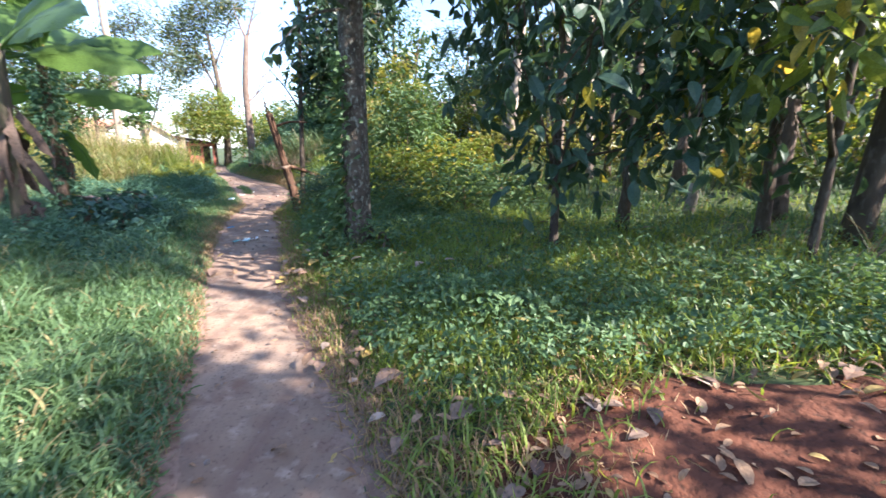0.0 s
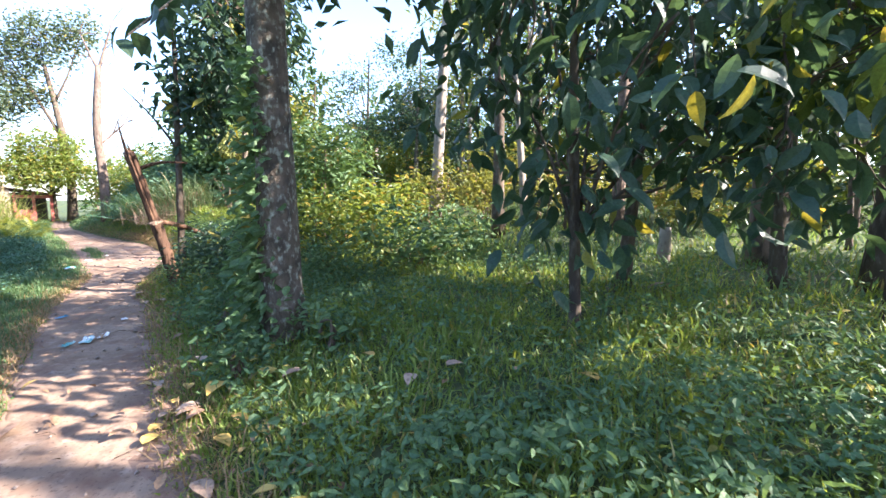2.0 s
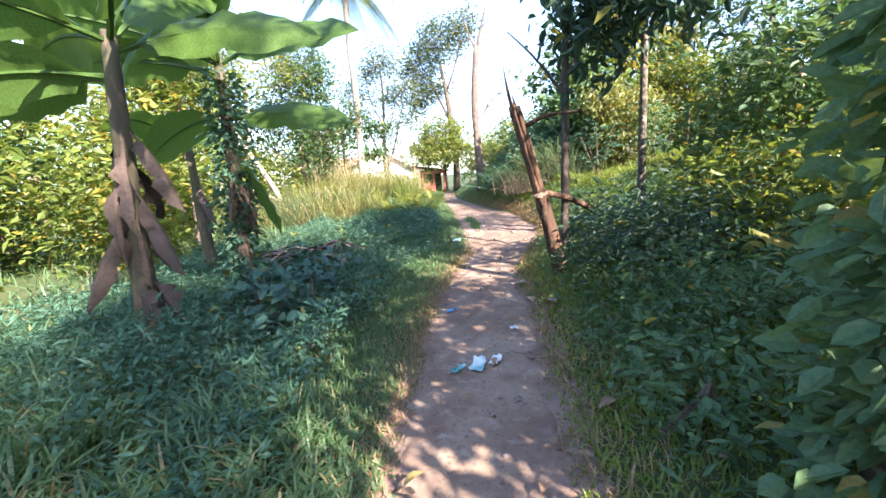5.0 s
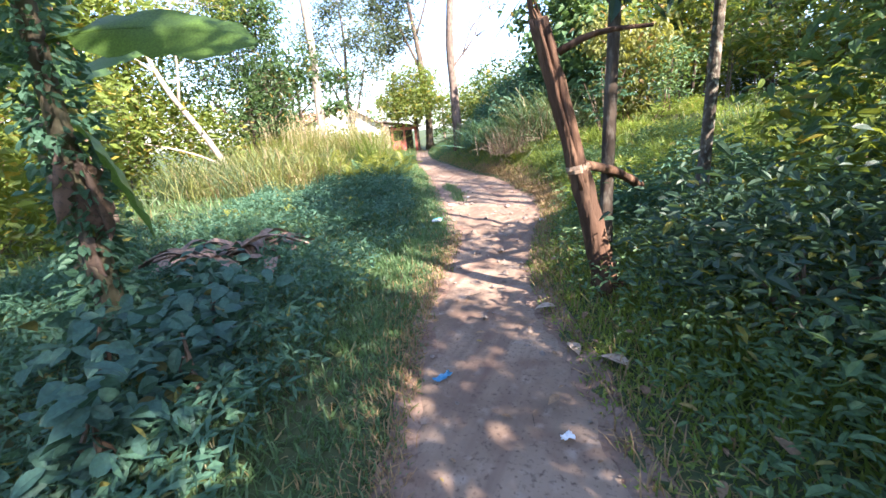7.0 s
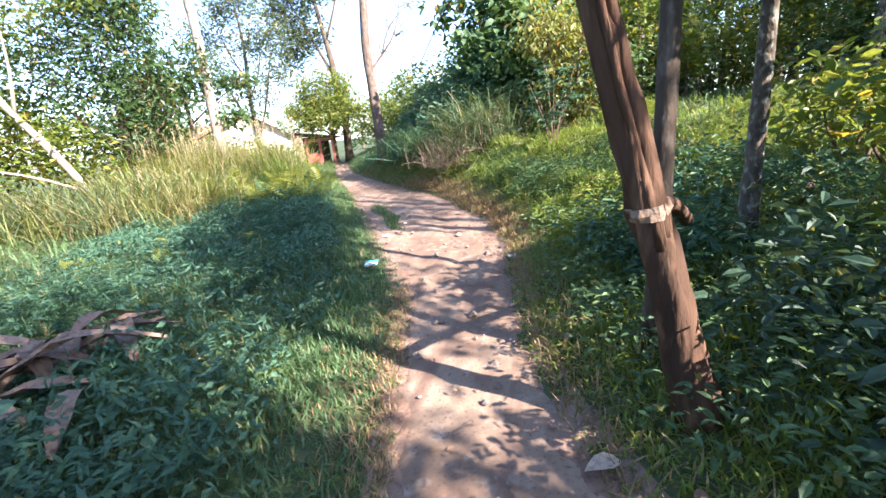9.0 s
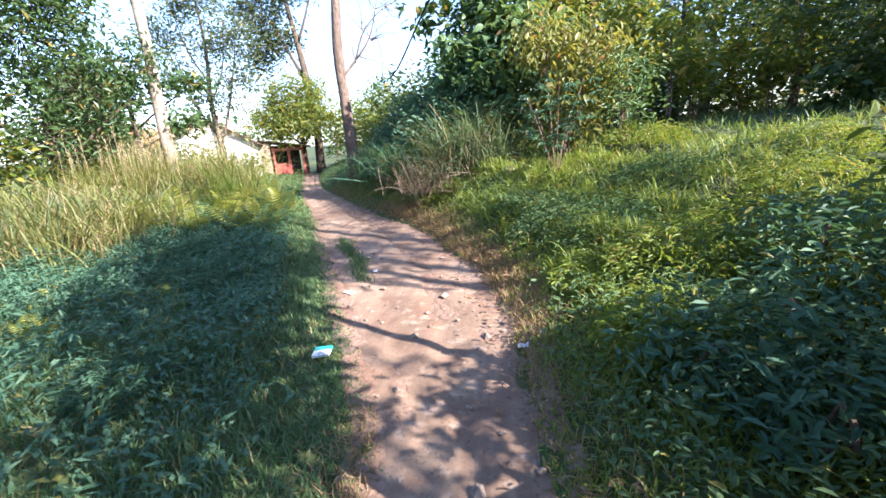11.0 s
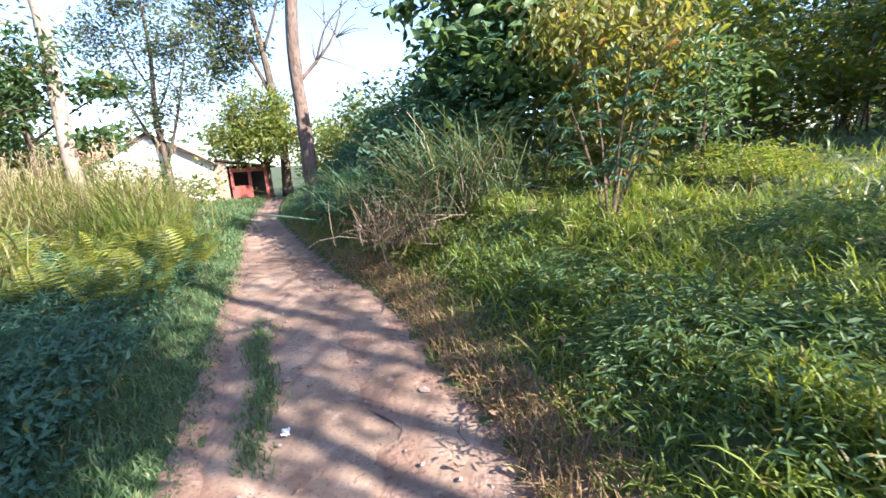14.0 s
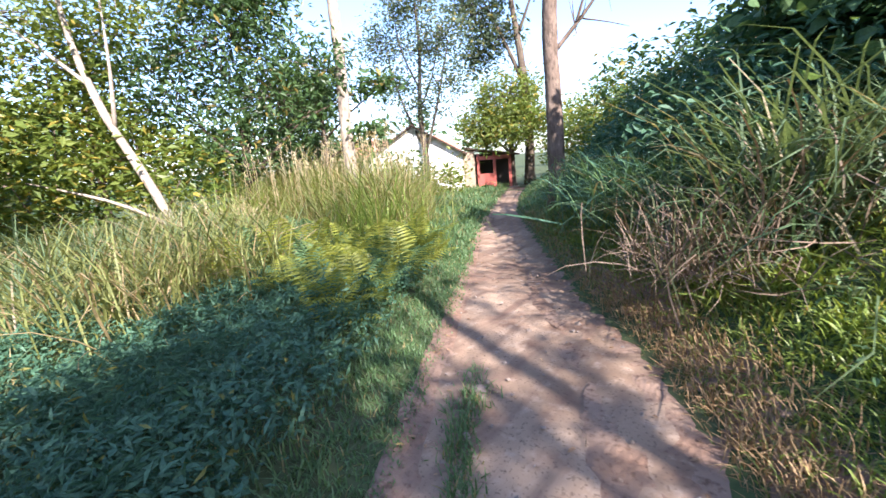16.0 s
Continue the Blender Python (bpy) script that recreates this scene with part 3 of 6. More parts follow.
bits.append(leaves_on(x, y, z, 0.05, 0.42 * (0.5 + 0.8 * np.clip(ridge_noise(x, y, 1.9, 9.0) + 0.4, 0, 1.2)), 0.06, 0.42))
x, y, z = scatter(9000, -7, -2, 13.0, 18, lambda x, y: bump01(right_of(x, y), 0.5, 2.2, 0.4) * (ridge_noise(x, y, 1.6) > -0.1))
bits.append(leaves_on(x, y, z, 0.05, 0.38, 0.06, 0.4))
whole("leafy_herbs", bits, M_HERB, "bushy green herbs with small rounded leaves", "herbs", kind="stuff")

# seedlings and straw breaking up the rim of the bare soil
x, y, z = scatter(16000, -0.2, 4.2, 0.5, 3.2, lambda x, y: np.exp(-(((np.sqrt(((x - 1.95) / 1.75) ** 2 + ((y - 1.75) / 0.95) ** 2) - 0.98) / 0.3) ** 2)) * (1 + 0.8 * (x < 1.3)) * 0.55)
h_ = len(x) // 3
whole("grass", [blades(x[:h_], y[:h_], z[:h_] + 0.02, 0.16, 0.014, 0.9, LONG, 0.5)], M_LUSH, "sparse grass seedlings around the bare soil", "grass", kind="stuff")
whole("dry_grass", [blades(x[h_:], y[h_:], z[h_:] + 0.02, 0.13, 0.009, 1.25)], M_STRAW, "dry straw scattered round the bare soil", "dry grass", kind="stuff")
# fallen leaves and pebbles
x, y, z = scatter(11000, -9, 4.5, 0.2, 16, lambda x, y: np.where(((x - 1.95) / 1.9) ** 2 + ((y - 1.75) / 1.1) ** 2 < 1.1, 0.9, np.exp(-np.abs(right_of(x, y) - 0.3) / 0.5) * np.interp(y, [0, 6, 9, 16], [0.7, 0.5, 0.2, 0.12])))
whole("fallen_leaves", [leaves_on(x, y, z, 0.03, 0.06, rng.uniform(0.035, 0.115, len(x)), 0.5, BROAD, 0.3, 0.9)], M_DEAD, "curled brown dead leaves scattered on the ground", "leaf litter", kind="stuff")
PEBBLE = (np.array([(1, 0, 0), (0, 1, 0), (-1, 0, 0), (0, -1, 0), (0, 0, 0.7), (0, 0, -0.5), (0.6, 0.6, 0.35), (-0.6, -0.6, 0.35)], float), [(0, 6, 4), (6, 1, 4), (1, 2, 4), (2, 7, 4), (7, 3, 4), (3, 0, 4), (0, 5, 1), (1, 5, 2), (2, 5, 3), (3, 5, 0), (0, 1, 6), (2, 3, 7)])
x, y, z = scatter(5000, -14, 1, 0, 24, lambda x, y: ~off_path(x, y) * (0.35 + 0.65 * (ridge_noise(x, y, 2.4, 5.0) > 0.1)))
ways, ups = spin(len(x), 0.8, 0.2)
s = rng.uniform(0.004, 0.022, len(x)) ** 1.0 * rng.choice([1, 1, 1, 1.6], len(x))
whole("pebbles", [strew(PEBBLE, np.stack([x, y, z + 0.012], 1), ways, ups, s, s * 0.8)], M_STONE, "small pale stones bedded in the dirt path", "pebbles", kind="stuff")

x, y, z = scatter(1500, -12, 1, 1, 20, lambda x, y: ~off_path(x, y, -0.03) * (0.25 + 0.75 * (ridge_noise(x, y, 1.7, 2.0) > 0.15)))
ways, ups = spin(len(x), 0.9, 0.1)
s = rng.uniform(0.012, 0.03, len(x)) * rng.choice([1, 1, 1.5, 2.2], len(x))
whole("flat_stones", [strew(PEBBLE, np.stack([x, y, z + 0.002], 1), ways, ups * (1, 1, 1), s, s * 0.8)], M_STONE, "flat pale stones half sunk in the path", "stones", kind="stuff")
x, y, z = scatter(4200, -12, 1, 0.5, 20, lambda x, y: ~off_path(x, y, 0.1) * (0.15 + 0.85 * np.clip(1.2 + np.maximum(left_of(x, y), right_of(x, y)) / 0.35, 0, 1)) * 0.6)
whole("leaf_crumbs", [leaves_on(x, y, z, 0.012, 0.022, 0.05, 0.5, LEAF, 0.15, 0.95)], M_DEAD, "bits of dry brown leaf on the dirt", "leaf litter", kind="stuff")
x, y, z = scatter(260, -10, 0, 1, 18, lambda x, y: ~off_path(x, y, 0.15) * 0.5)
tw = []
for k in range(len(x)):
    a_, L_ = rng.uniform(0, 6.28), rng.uniform(0.06, 0.22)
    tw.append(tube(np.array([(x[k], y[k], z[k] + 0.014), (x[k] + 0.5 * L_ * math.cos(a_), y[k] + 0.5 * L_ * math.sin(a_), z[k] + 0.022), (x[k] + L_ * math.cos(a_ + 0.3), y[k] + L_ * math.sin(a_ + 0.3), z[k] + 0.014)]), [0.004, 0.0035, 0.002], 4))
whole("fallen_twigs", tw, M_TWIG, "thin dry twigs lying on the path", "twigs", kind="stuff")

# ---------------------------------------------------------------- trees


def up_line(dx, dy, h, bow=0.0):
    return [(0, 0, 0), (dx * 0.3 + bow, dy * 0.3, h * 0.33), (dx * 0.65 + bow, dy * 0.65, h * 0.66), (dx, dy, h)]


# tall lichen-covered tree by the path, ivy on its stem
# clump at (0.3, -1.0, 4.0) is added above view to shade the left verge
t = tree("tree", "tall straight tree with mottled lichen bark and climbing vines", "tree", (-1.25, 6.3), up_line(-0.15, 0.2, 9.0), [0.185, 0.168, 0.155, 0.115], M_BARK,
         limbs=[([(-0.1, 0.15, 6.2), (0.8, 0.5, 7.5), (2.0, 0.8, 8.8)], 0.06), ([(-0.1, 0.15, 6.8), (-0.9, -0.5, 8.0), (-1.6, -1.2, 9.2)], 0.06)],
         clumps=[((-1.2, -0.5, 7.4), (1.8, 1.8, 1.2), 1100), ((1.8, 0.8, 7.2), (1.8, 1.8, 1.2), 600), ((0, 0.4, 9.0), (1.8, 1.8, 1.2), 700), ((0.3, -1.0, 4.0), (1.1, 0.9, 0.45), 500), ((1.2, 1.4, 5.6), (1.4, 1.3, 0.8), 320), ((0.3, 0.7, 4.7), (1.2, 1.1, 0.6), 600), ((0.3, 0.0, 4.0), (1.2, 1.0, 0.5), 500)], size=0.2, mat=M_DARK, sides=16)
n = 1000
a, h = rng.uniform(1.6, 4.4, n), rng.uniform(0, 1, n) ** 1.4 * 2.6
p = np.stack([(0.21 + 0.07 * (h < 1.6)) * np.cos(a) + rng.normal(0, 0.08, n), 0.2 * np.sin(a) + rng.normal(0, 0.08, n), h + 0.1], 1)
ways = np.stack([np.cos(a), np.sin(a), rng.normal(-0.4, 0.4, n)], 1)
part("vine", strew(LEAF, p, ways, rng.normal(size=(n, 3)) + (0, 0, 0.6), rng.uniform(0.06, 0.15, n), rng.uniform(0.04, 0.10, n)), M_HERB, t, "green climbing vine leaves")

q = bend([(-0.05, 0.05, 3.3), (-0.45, -0.5, 3.1), (-0.75, -1.0, 2.5)], 8)
part("limb", tube(q, np.linspace(0.025, 0.006, 8), 5), M_BARK, t)
n = 16
p = np.repeat(q[-4:], 4, 0) + rng.normal(0, 0.05, (n, 3))
part("leaf_spray", strew(BROAD, p, rng.normal(0, 0.5, (n, 3)) + (-0.3, 0, -0.6), rng.normal(0, 0.4, (n, 3)) + (0, 0, 1), rng.uniform(0.16, 0.24, n), 0.10), M_DARK, t, kind="stuff")

# cacao-like tree with big drooping dark leaves
limbs, clumps = [], []
for ang, reach, top in ((0.1, 1.6, 2.6), (0.9, 1.2, 3.2), (2.4, 0.9, 2.9), (-0.7, 1.5, 2.4), (-1.6, 1.2, 2.8), (3.4, 0.6, 3.4), (-0.3, 2.3, 2.2)):
    e = (reach * math.cos(ang), reach * math.sin(ang), top)
    limbs.append(([(0, 0, 0.5 + 0.35 * reach), (e[0] * 0.3, e[1] * 0.3, top * 0.6), e], 0.024))
    clumps.append(((e[0], e[1], top - 0.3), (0.75, 0.75, 0.85), 170))
clumps += [((0, 0, 3.6), (1.5, 1.5, 0.8), 500), ((1.8, -0.8, 2.9), (1.2, 1.0, 0.7), 330), ((-0.1, -0.1, 1.5), (0.6, 0.6, 0.7), 160), ((0.9, -0.5, 1.7), (0.7, 0.6, 0.6), 120)]
tree("cacao_tree", "small shade tree with large drooping dark green leaves", "tree", (1.45, 5.5), up_line(-0.1, 0.05, 3.2), [0.06, 0.05, 0.04, 0.03], M_BARK_DARK, limbs, clumps, BROAD, 0.24, 0.42, M_DARK, 0.9, per=6, spread=0.2)
# same leaves as the dark cacao, with sunlight put into their colour
tree("cacao_tree", "small tree with large leaves coloured yellow-green for sunlight", "tree", (4.0, 4.6), up_line(0.1, 0.1, 3.0), [0.05, 0.045, 0.04, 0.03], M_BARK_DARK,
     [([(0, 0, 1.2), (-0.5, -0.3, 2), (-1.1, -0.6, 2.4)], 0.03), ([(0, 0, 1.4), (0.5, 0.4, 2), (1.0, 0.8, 2.6)], 0.03)],
     [((-1.0, -0.5, 2.4), (0.9, 0.8, 0.7), 230), ((0.8, 0.6, 2.6), (0.9, 0.8, 0.8), 260), ((0, 0, 3.3), (1.4, 1.4, 0.8), 320)], BROAD, 0.24, 0.42, M_LIGHT, 0.9, per=6, spread=0.2)

for at_, tilt_ in (((6.4, 7.4), 0.2), ((7.7, 7.3), -0.2)):
    tree("cacao_tree", "small tree with sunlit yellow-green leaves in the clearing", "tree", at_, up_line(tilt_, 0.1, 3.4), [0.045, 0.04, 0.035, 0.02], M_BARK_DARK,
         [([(0, 0, 1.5), (-0.5, -0.2, 2.2), (-0.9, -0.4, 2.7)], 0.025), ([(0, 0, 1.7), (0.5, 0.3, 2.3), (0.9, 0.5, 2.9)], 0.025)],
         [((-0.8, -0.4, 2.7), (0.7, 0.6, 0.45), 130), ((0.8, 0.4, 2.9), (0.7, 0.6, 0.5), 130), ((0, 0, 3.6), (0.9, 0.9, 0.6), 200)], BROAD, 0.24, 0.42, M_LIGHT, 0.6, per=6, spread=0.2)

# short lit stump
stump = whole("tree_stump", [tube(bend([(0, 0, -0.05), (0.02, 0, 0.25), (0.05, 0.02, 0.55)], 6), [0.13, 0.11, 0.10, 0.095, 0.09, 0.085], 10, 0.06)], M_BARK_PALE, "short pale weathered stump standing in the grass", "stump", smooth=True, at=(4.5, 7.9, float(height(4.5, 7.9))))

# broken dead tree leaning over the path, with its fallen fork
sx, sy = -3.45, 10.0
M_STRAWBAND = rough_mat("old_cord", (0.26, 0.18, 0.12), (0.34, 0.25, 0.18), (0.18, 0.12, 0.08), 12.0, 60.0)
snag = thing("dead_tree", (sx, sy, float(height(sx, sy)) - 0.05), "broken leaning reddish-brown dead trunk with splintered top", "dead tree")
line = bend([(0.05, 0, 0), (-0.12, 0.02, 0.75), (-0.34, 0.02, 1.6), (-0.5, 0.0, 2.25)], 18)
part("trunk", tube(line, np.interp(np.linspace(0, 1, 18), [0, 0.1, 0.5, 1], [0.13, 0.092, 0.078, 0.066]), 14, 0.14), M_SNAG, snag, smooth=True)
for dx, dy, h, r in ((-0.05, 0.0, 0.55, 0.035), (0.03, 0.04, 0.22, 0.035), (0.04, -0.04, 0.14, 0.03)):
    part("splinter", tube(bend([(-0.49 + dx * 0.5, dy, 2.15), (-0.54 + dx, dy, 2.2 + h * 0.5), (-0.58 + dx, dy, 2.2 + h)], 5), np.linspace(r, 0.005, 5), 6, 0.1), M_SNAG, snag)
for off, r0 in (((0.04, -0.036, 0), 0.041), ((-0.042, -0.032, 0), 0.037), ((0.01, -0.07, -0.02), 0.024)):
    strand = line[7:] + np.array(off) * np.linspace(0.8, 1.25, 11)[:, None]
    part("split_strand", tube(strand, np.linspace(r0, r0 * 0.65, 11), 8, 0.16), M_SNAG, snag, "cracked reddish-brown strand of the split trunk", smooth=True)
part("binding", tube(bend([line[8] - (0, 0, 0.03), line[8], line[8] + (-0.01, 0, 0.03)], 3), [0.091, 0.094, 0.09], 14, 0.09), M_STRAWBAND, snag, "pale cord tied round the trunk")
part("limb", tube(bend([(-0.36, 0.02, 2.0), (-0.1, 0.06, 2.12), (0.3, 0.1, 2.1)], 7), np.linspace(0.035, 0.015, 7), 6, 0.06), M_SNAG, snag, smooth=True)
part("broken_limb", tube(bend([(-0.18, 0.1, 1.12), (-0.02, 0.5, 1.05), (0.16, 0.95, 0.88), (0.24, 1.15, 0.78)], 8), np.linspace(0.04, 0.046, 8), 9, 0.05), M_SNAG, snag, "grey snapped-off side branch", smooth=True)

# dark leafy trees behind the dead trunk
for at_, h, seedy in (((-3.5, 10.62), 4.2, 0), ((-2.6, 11.8), 5.2, 1)):
    k_ = 0.0 if seedy else 0.45
    cl = [((0.2 + k_, 0.3, h - 0.3), (0.75, 0.9, 1.0), 720), ((0.6 + k_, -0.1, h + 0.5), (0.8, 0.9, 0.9), 440), ((0.0 + k_, 0.2, h - 1.0), (0.5, 0.6, 0.6), 350), ((0.4 + k_, 0.5, h + 1.5), (0.8, 0.9, 0.9), 240), ((0.8 + k_, -0.5, h - 0.8), (0.6, 0.7, 0.6), 420)]
    tree("tree", "slim tree with drooping dark glossy leaves", "tree", at_, up_line(0.1, 0.1, h + 0.6), [0.066, 0.055, 0.046, 0.03], M_BARK_DARK if seedy == 0 else M_BARK,
         [([(0.05, 0.05, h * 0.6), (0.4, 0, h * 0.75), (0.8, -0.6, h * 0.85)], 0.03), ([(0.05, 0.05, h * 0.55), (-0.4, 0.2, h * 0.7), (-0.8, 0.2, h * 0.8)], 0.03)], cl, LEAF, 0.21, 0.42, M_DARK, 0.7, per=8, spread=0.2)

# bare-topped grey tree beside the path, far tree with a fork
tree("tree", "tall grey-brown dead-topped tree with bare forking branches", "tree", (-10.3, 23.2), [(0, 0, 0), (-0.05, 0.02, 2), (-0.15, 0.05, 4), (0.1, 0.1, 6.5)], [0.19, 0.175, 0.16, 0.12], M_BARK_GREY,
     [([(-0.12, 0.05, 3.2), (0.35, 0.25, 3.75), (0.9, 0.4, 4.3), (1.1, 0.5, 5.2)], 0.055), ([(0.35, 0.25, 3.7), (0.7, 0.2, 4.6), (1.5, 0.3, 5.2)], 0.035), ([(0.5, 0.3, 3.85), (0.95, 0.4, 3.7), (1.4, 0.4, 3.5)], 0.02), ([(0.9, 0.4, 4.3), (1.3, 0.45, 4.5), (1.75, 0.5, 4.45)], 0.02), ([(0.7, 0.2, 4.6), (0.75, 0.2, 5.1), (0.6, 0.2, 5.7)], 0.018), ([(0.1, 0.1, 6.3), (-0.15, 0.05, 6.9), (-0.4, 0, 7.7)], 0.075), ([(0.1, 0.1, 6.3), (0.35, 0.1, 7.1), (0.75, 0.1, 8.3)], 0.08), ([(-0.1, 0.05, 6.8), (-0.5, 0, 6.85), (-0.9, 0, 6.6)], 0.03), ([(0.35, 0.1, 7.1), (0.7, 0.1, 7.5), (1.0, 0.1, 7.6)], 0.025)],
     [((-0.9, 0, 6.4), (0.5, 0.5, 0.3), 60), ((1.5, 0.3, 5.3), (0.4, 0.4, 0.3), 40)], size=0.16, mat=M_AIRY, sides=14)
tree("tree", "dark slender forked tree with thin airy foliage", "tree", (-17.6, 35.0), [(0, 0, 0), (0.1, 0, 3), (-0.1, -0.1, 6), (-0.6, -0.3, 10)], [0.27, 0.23, 0.2, 0.1], M_BARK_DARK,
     [([(0, 0, 5), (-1.0, -0.3, 7.5), (-2.2, -0.5, 10)], 0.14), ([(-0.3, -0.2, 7.5), (0.6, 0, 9.5), (1.2, 0, 11.5)], 0.09)],
     [((-2.4, -0.5, 9.6), (1.6, 1.6, 1.8), 2200), ((-0.6, -0.3, 11.2), (1.8, 1.8, 1.6), 2000), ((1.2, 0, 12), (1.2, 1.2, 1.2), 900), ((-3.0, 0, 7.2), (1.2, 1.0, 0.9), 1000), ((-1.4, 0, 7.8), (1.1, 1.0, 0.8), 800)], size=0.27, mat=M_AIRY, per=8, spread=0.35)
tree("tree", "airy tree with fine grey-green foliage near the house", "tree", (-20.8, 30.2), [(0, 0, 0), (0.2, 0, 1.8), (-0.1, 0, 4), (0.3, 0.1, 7), (0.1, 0.1, 9.6)], [0.17, 0.15, 0.12, 0.08, 0.03], M_BARK_DARK,
     [([(0.1, 0, 2.0), (0.8, 0, 3.4), (1.5, 0, 5.2), (1.9, 0.2, 7.0)], 0.08), ([(0.1, 0, 2.4), (-0.9, 0, 4), (-1.6, 0, 5.8), (-2.2, 0.2, 7.6)], 0.08), ([(0, 0, 4.2), (0.9, 0.3, 5.8), (1.2, 0.5, 8.2)], 0.05), ([(0.1, 0, 5.2), (-0.7, -0.3, 7.0), (-0.9, -0.3, 9.0)], 0.05)],
     [((0.2, 0, 9.4), (1.3, 1.3, 1.1), 1300), ((1.9, 0, 7.2), (1.3, 1.2, 0.8), 1100), ((-2.2, 0, 7.6), (1.3, 1.2, 0.9), 1200), ((0.2, 0.4, 7.0), (1.5, 1.3, 0.7), 900), ((1.7, 0, 5.3), (1.1, 1.0, 0.6), 800), ((-1.7, 0, 5.6), (1.3, 1.1, 0.7), 1000), ((0, 0, 4.3), (1.6, 1.4, 0.5), 700), ((-0.9, 0, 8.8), (1.0, 1.0, 0.7), 700)], size=0.2, mat=M_AIRY, per=9, spread=0.34)
# M_LIGHT instead of M_MANGO here: sunlight put into the leaf colour
tree("mango_tree", "rounded dense mango tree shading the porch, leaf colour lightened for sun", "tree", (-18.0, 33.9), up_line(0, 0, 3.2), [0.2, 0.17, 0.14, 0.1], M_BARK_DARK,
     [([(0, 0, 1.8), (0.9, -0.3, 2.6), (1.5, -0.5, 3.2)], 0.08), ([(0, 0, 1.8), (-0.9, -0.3, 2.6), (-1.5, -0.3, 3.3)], 0.08)],
     [((0, 0, 4.5), (1.9, 1.7, 1.3), 3200), ((1.1, -0.5, 3.3), (1.3, 1.1, 0.9), 1700), ((-1.2, -0.9, 3.4), (1.5, 1.1, 0.9), 2000), ((0.1, -1.3, 2.7), (1.5, 0.6, 0.5), 1200)], size=0.26, width=0.36, mat=M_LIGHT, droop=0.3, per=10, spread=0.22)

bare = bpy.data.objects[[o.name for o in bpy.data.objects if o.parent is None and o.name.startswith("tree") and abs(o.location.x + 10.3) < 0.01][0]]
for k in range(26):
    start_ = np.array(((0.35, 0.25, 3.75), (0.9, 0.4, 4.3), (1.1, 0.5, 5.2), (1.5, 0.3, 5.2), (-0.4, 0, 7.7), (0.75, 0.1, 8.3), (0.7, 0.2, 4.6), (0.1, 0.1, 6.3))[k % 8])
    d_ = unit(np.array((rng.normal(0.5, 0.5), rng.normal(0, 0.35), rng.normal(0.35, 0.5))))
    d2_ = unit(d_ + rng.normal(0, 0.5, 3) + (0, 0, 0.3))
    L_ = rng.uniform(0.5, 1.1)
    q_ = bend([start_, start_ + d_ * L_ * 0.5, start_ + d_ * L_ * 0.5 + d2_ * L_ * 0.6], 7)
    part("twig", tube(q_, np.linspace(0.016, 0.005, 7), 5), M_BARK_GREY, bare)

# left-hand orchard trees
tree("tree", "leaning pale-barked tree with a dense green crown", "tree", (-17.2, 17.6), [(0, 0, 0), (-0.3, 0.0, 1.0), (-1.0, -0.3, 2.4), (-1.7, -0.5, 3.4), (-2.4, -0.7, 5.2), (-2.6, -0.7, 7)], [0.12, 0.11, 0.10, 0.09, 0.07, 0.04], M_BARK_PALE,
     [([(-1.5, -0.4, 3.1), (-1.2, -0.3, 4.4), (-1.2, -0.2, 6)], 0.06), ([(-0.1, 0, 0.7), (-0.8, -0.7, 1.4), (-1.9, -1.6, 1.8), (-3.0, -2.2, 2.1)], 0.055), ([(-2.0, -0.6, 4.2), (-3.0, -1.2, 5.2), (-3.8, -1.8, 6)], 0.06)],
     [((-2.4, -0.7, 7.4), (2.0, 2.0, 1.4), 1500), ((-1.0, 0.4, 6.6), (1.7, 1.7, 1.3), 1300), ((-3.6, -1.8, 6), (1.6, 1.6, 1.3), 1100), ((-3.2, -2.4, 3.0), (1.3, 1.2, 0.8), 900)], size=0.17, mat=M_LIGHT, per=12, spread=0.28)
tree("mango_tree", "broad dark green mango tree with long leaves", "tree", (-18.6, 20.2), up_line(0.1, 0, 3.4), [0.22, 0.19, 0.15, 0.1], M_BARK_DARK,
     [([(0, 0, 1.6), (1.0, 0.6, 2.6), (1.8, 1.4, 3.6)], 0.08), ([(0, 0, 1.8), (-1, -0.5, 3), (-1.6, -1, 4)], 0.08), ([(0.2, 0, 2.6), (1.4, 1.6, 3.4), (2.2, 2.8, 4.0)], 0.05)],
     [((0, 0, 5.4), (2.0, 2.0, 1.6), 2600), ((1.0, 0.6, 3.8), (1.5, 1.4, 1.2), 1700), ((-1.4, -1, 4.4), (1.6, 1.6, 1.4), 1600), ((0.2, 0, 2.6), (1.5, 1.3, 0.9), 1200), ((0.4, 0.2, 7.2), (1.5, 1.5, 1.1), 1800), ((0.9, 0.2, 6.3), (1.4, 1.4, 1.0), 1400), ((1.9, 1.6, 4.6), (1.0, 1.0, 0.6), 700)], size=0.22, width=0.36, mat=M_MANGO, droop=0.35, per=11, spread=0.25)
tree("tree", "fruit tree with whorls of broad leaves on level branches", "tree", (-17.8, 22.4), up_line(0, 0, 4.4), [0.12, 0.1, 0.08, 0.05], M_BARK_DARK,
     [([(0, 0, 2.6), (0.9, 0.5, 3.4), (1.8, 1.0, 4.0)], 0.04), ([(0, 0, 2.0), (1.0, 0.3, 2.4), (2.0, 0.8, 2.7)], 0.04)],
     [((1.6, 0.9, 4.0), (1.0, 0.7, 0.25), 260), ((1.5, 0.6, 2.7), (1.0, 0.7, 0.25), 260), ((0.1, 0, 3.9), (1.1, 1.1, 0.7), 400)], BROAD, 0.22, 0.5, M_MANGO, per=6, spread=0.14)
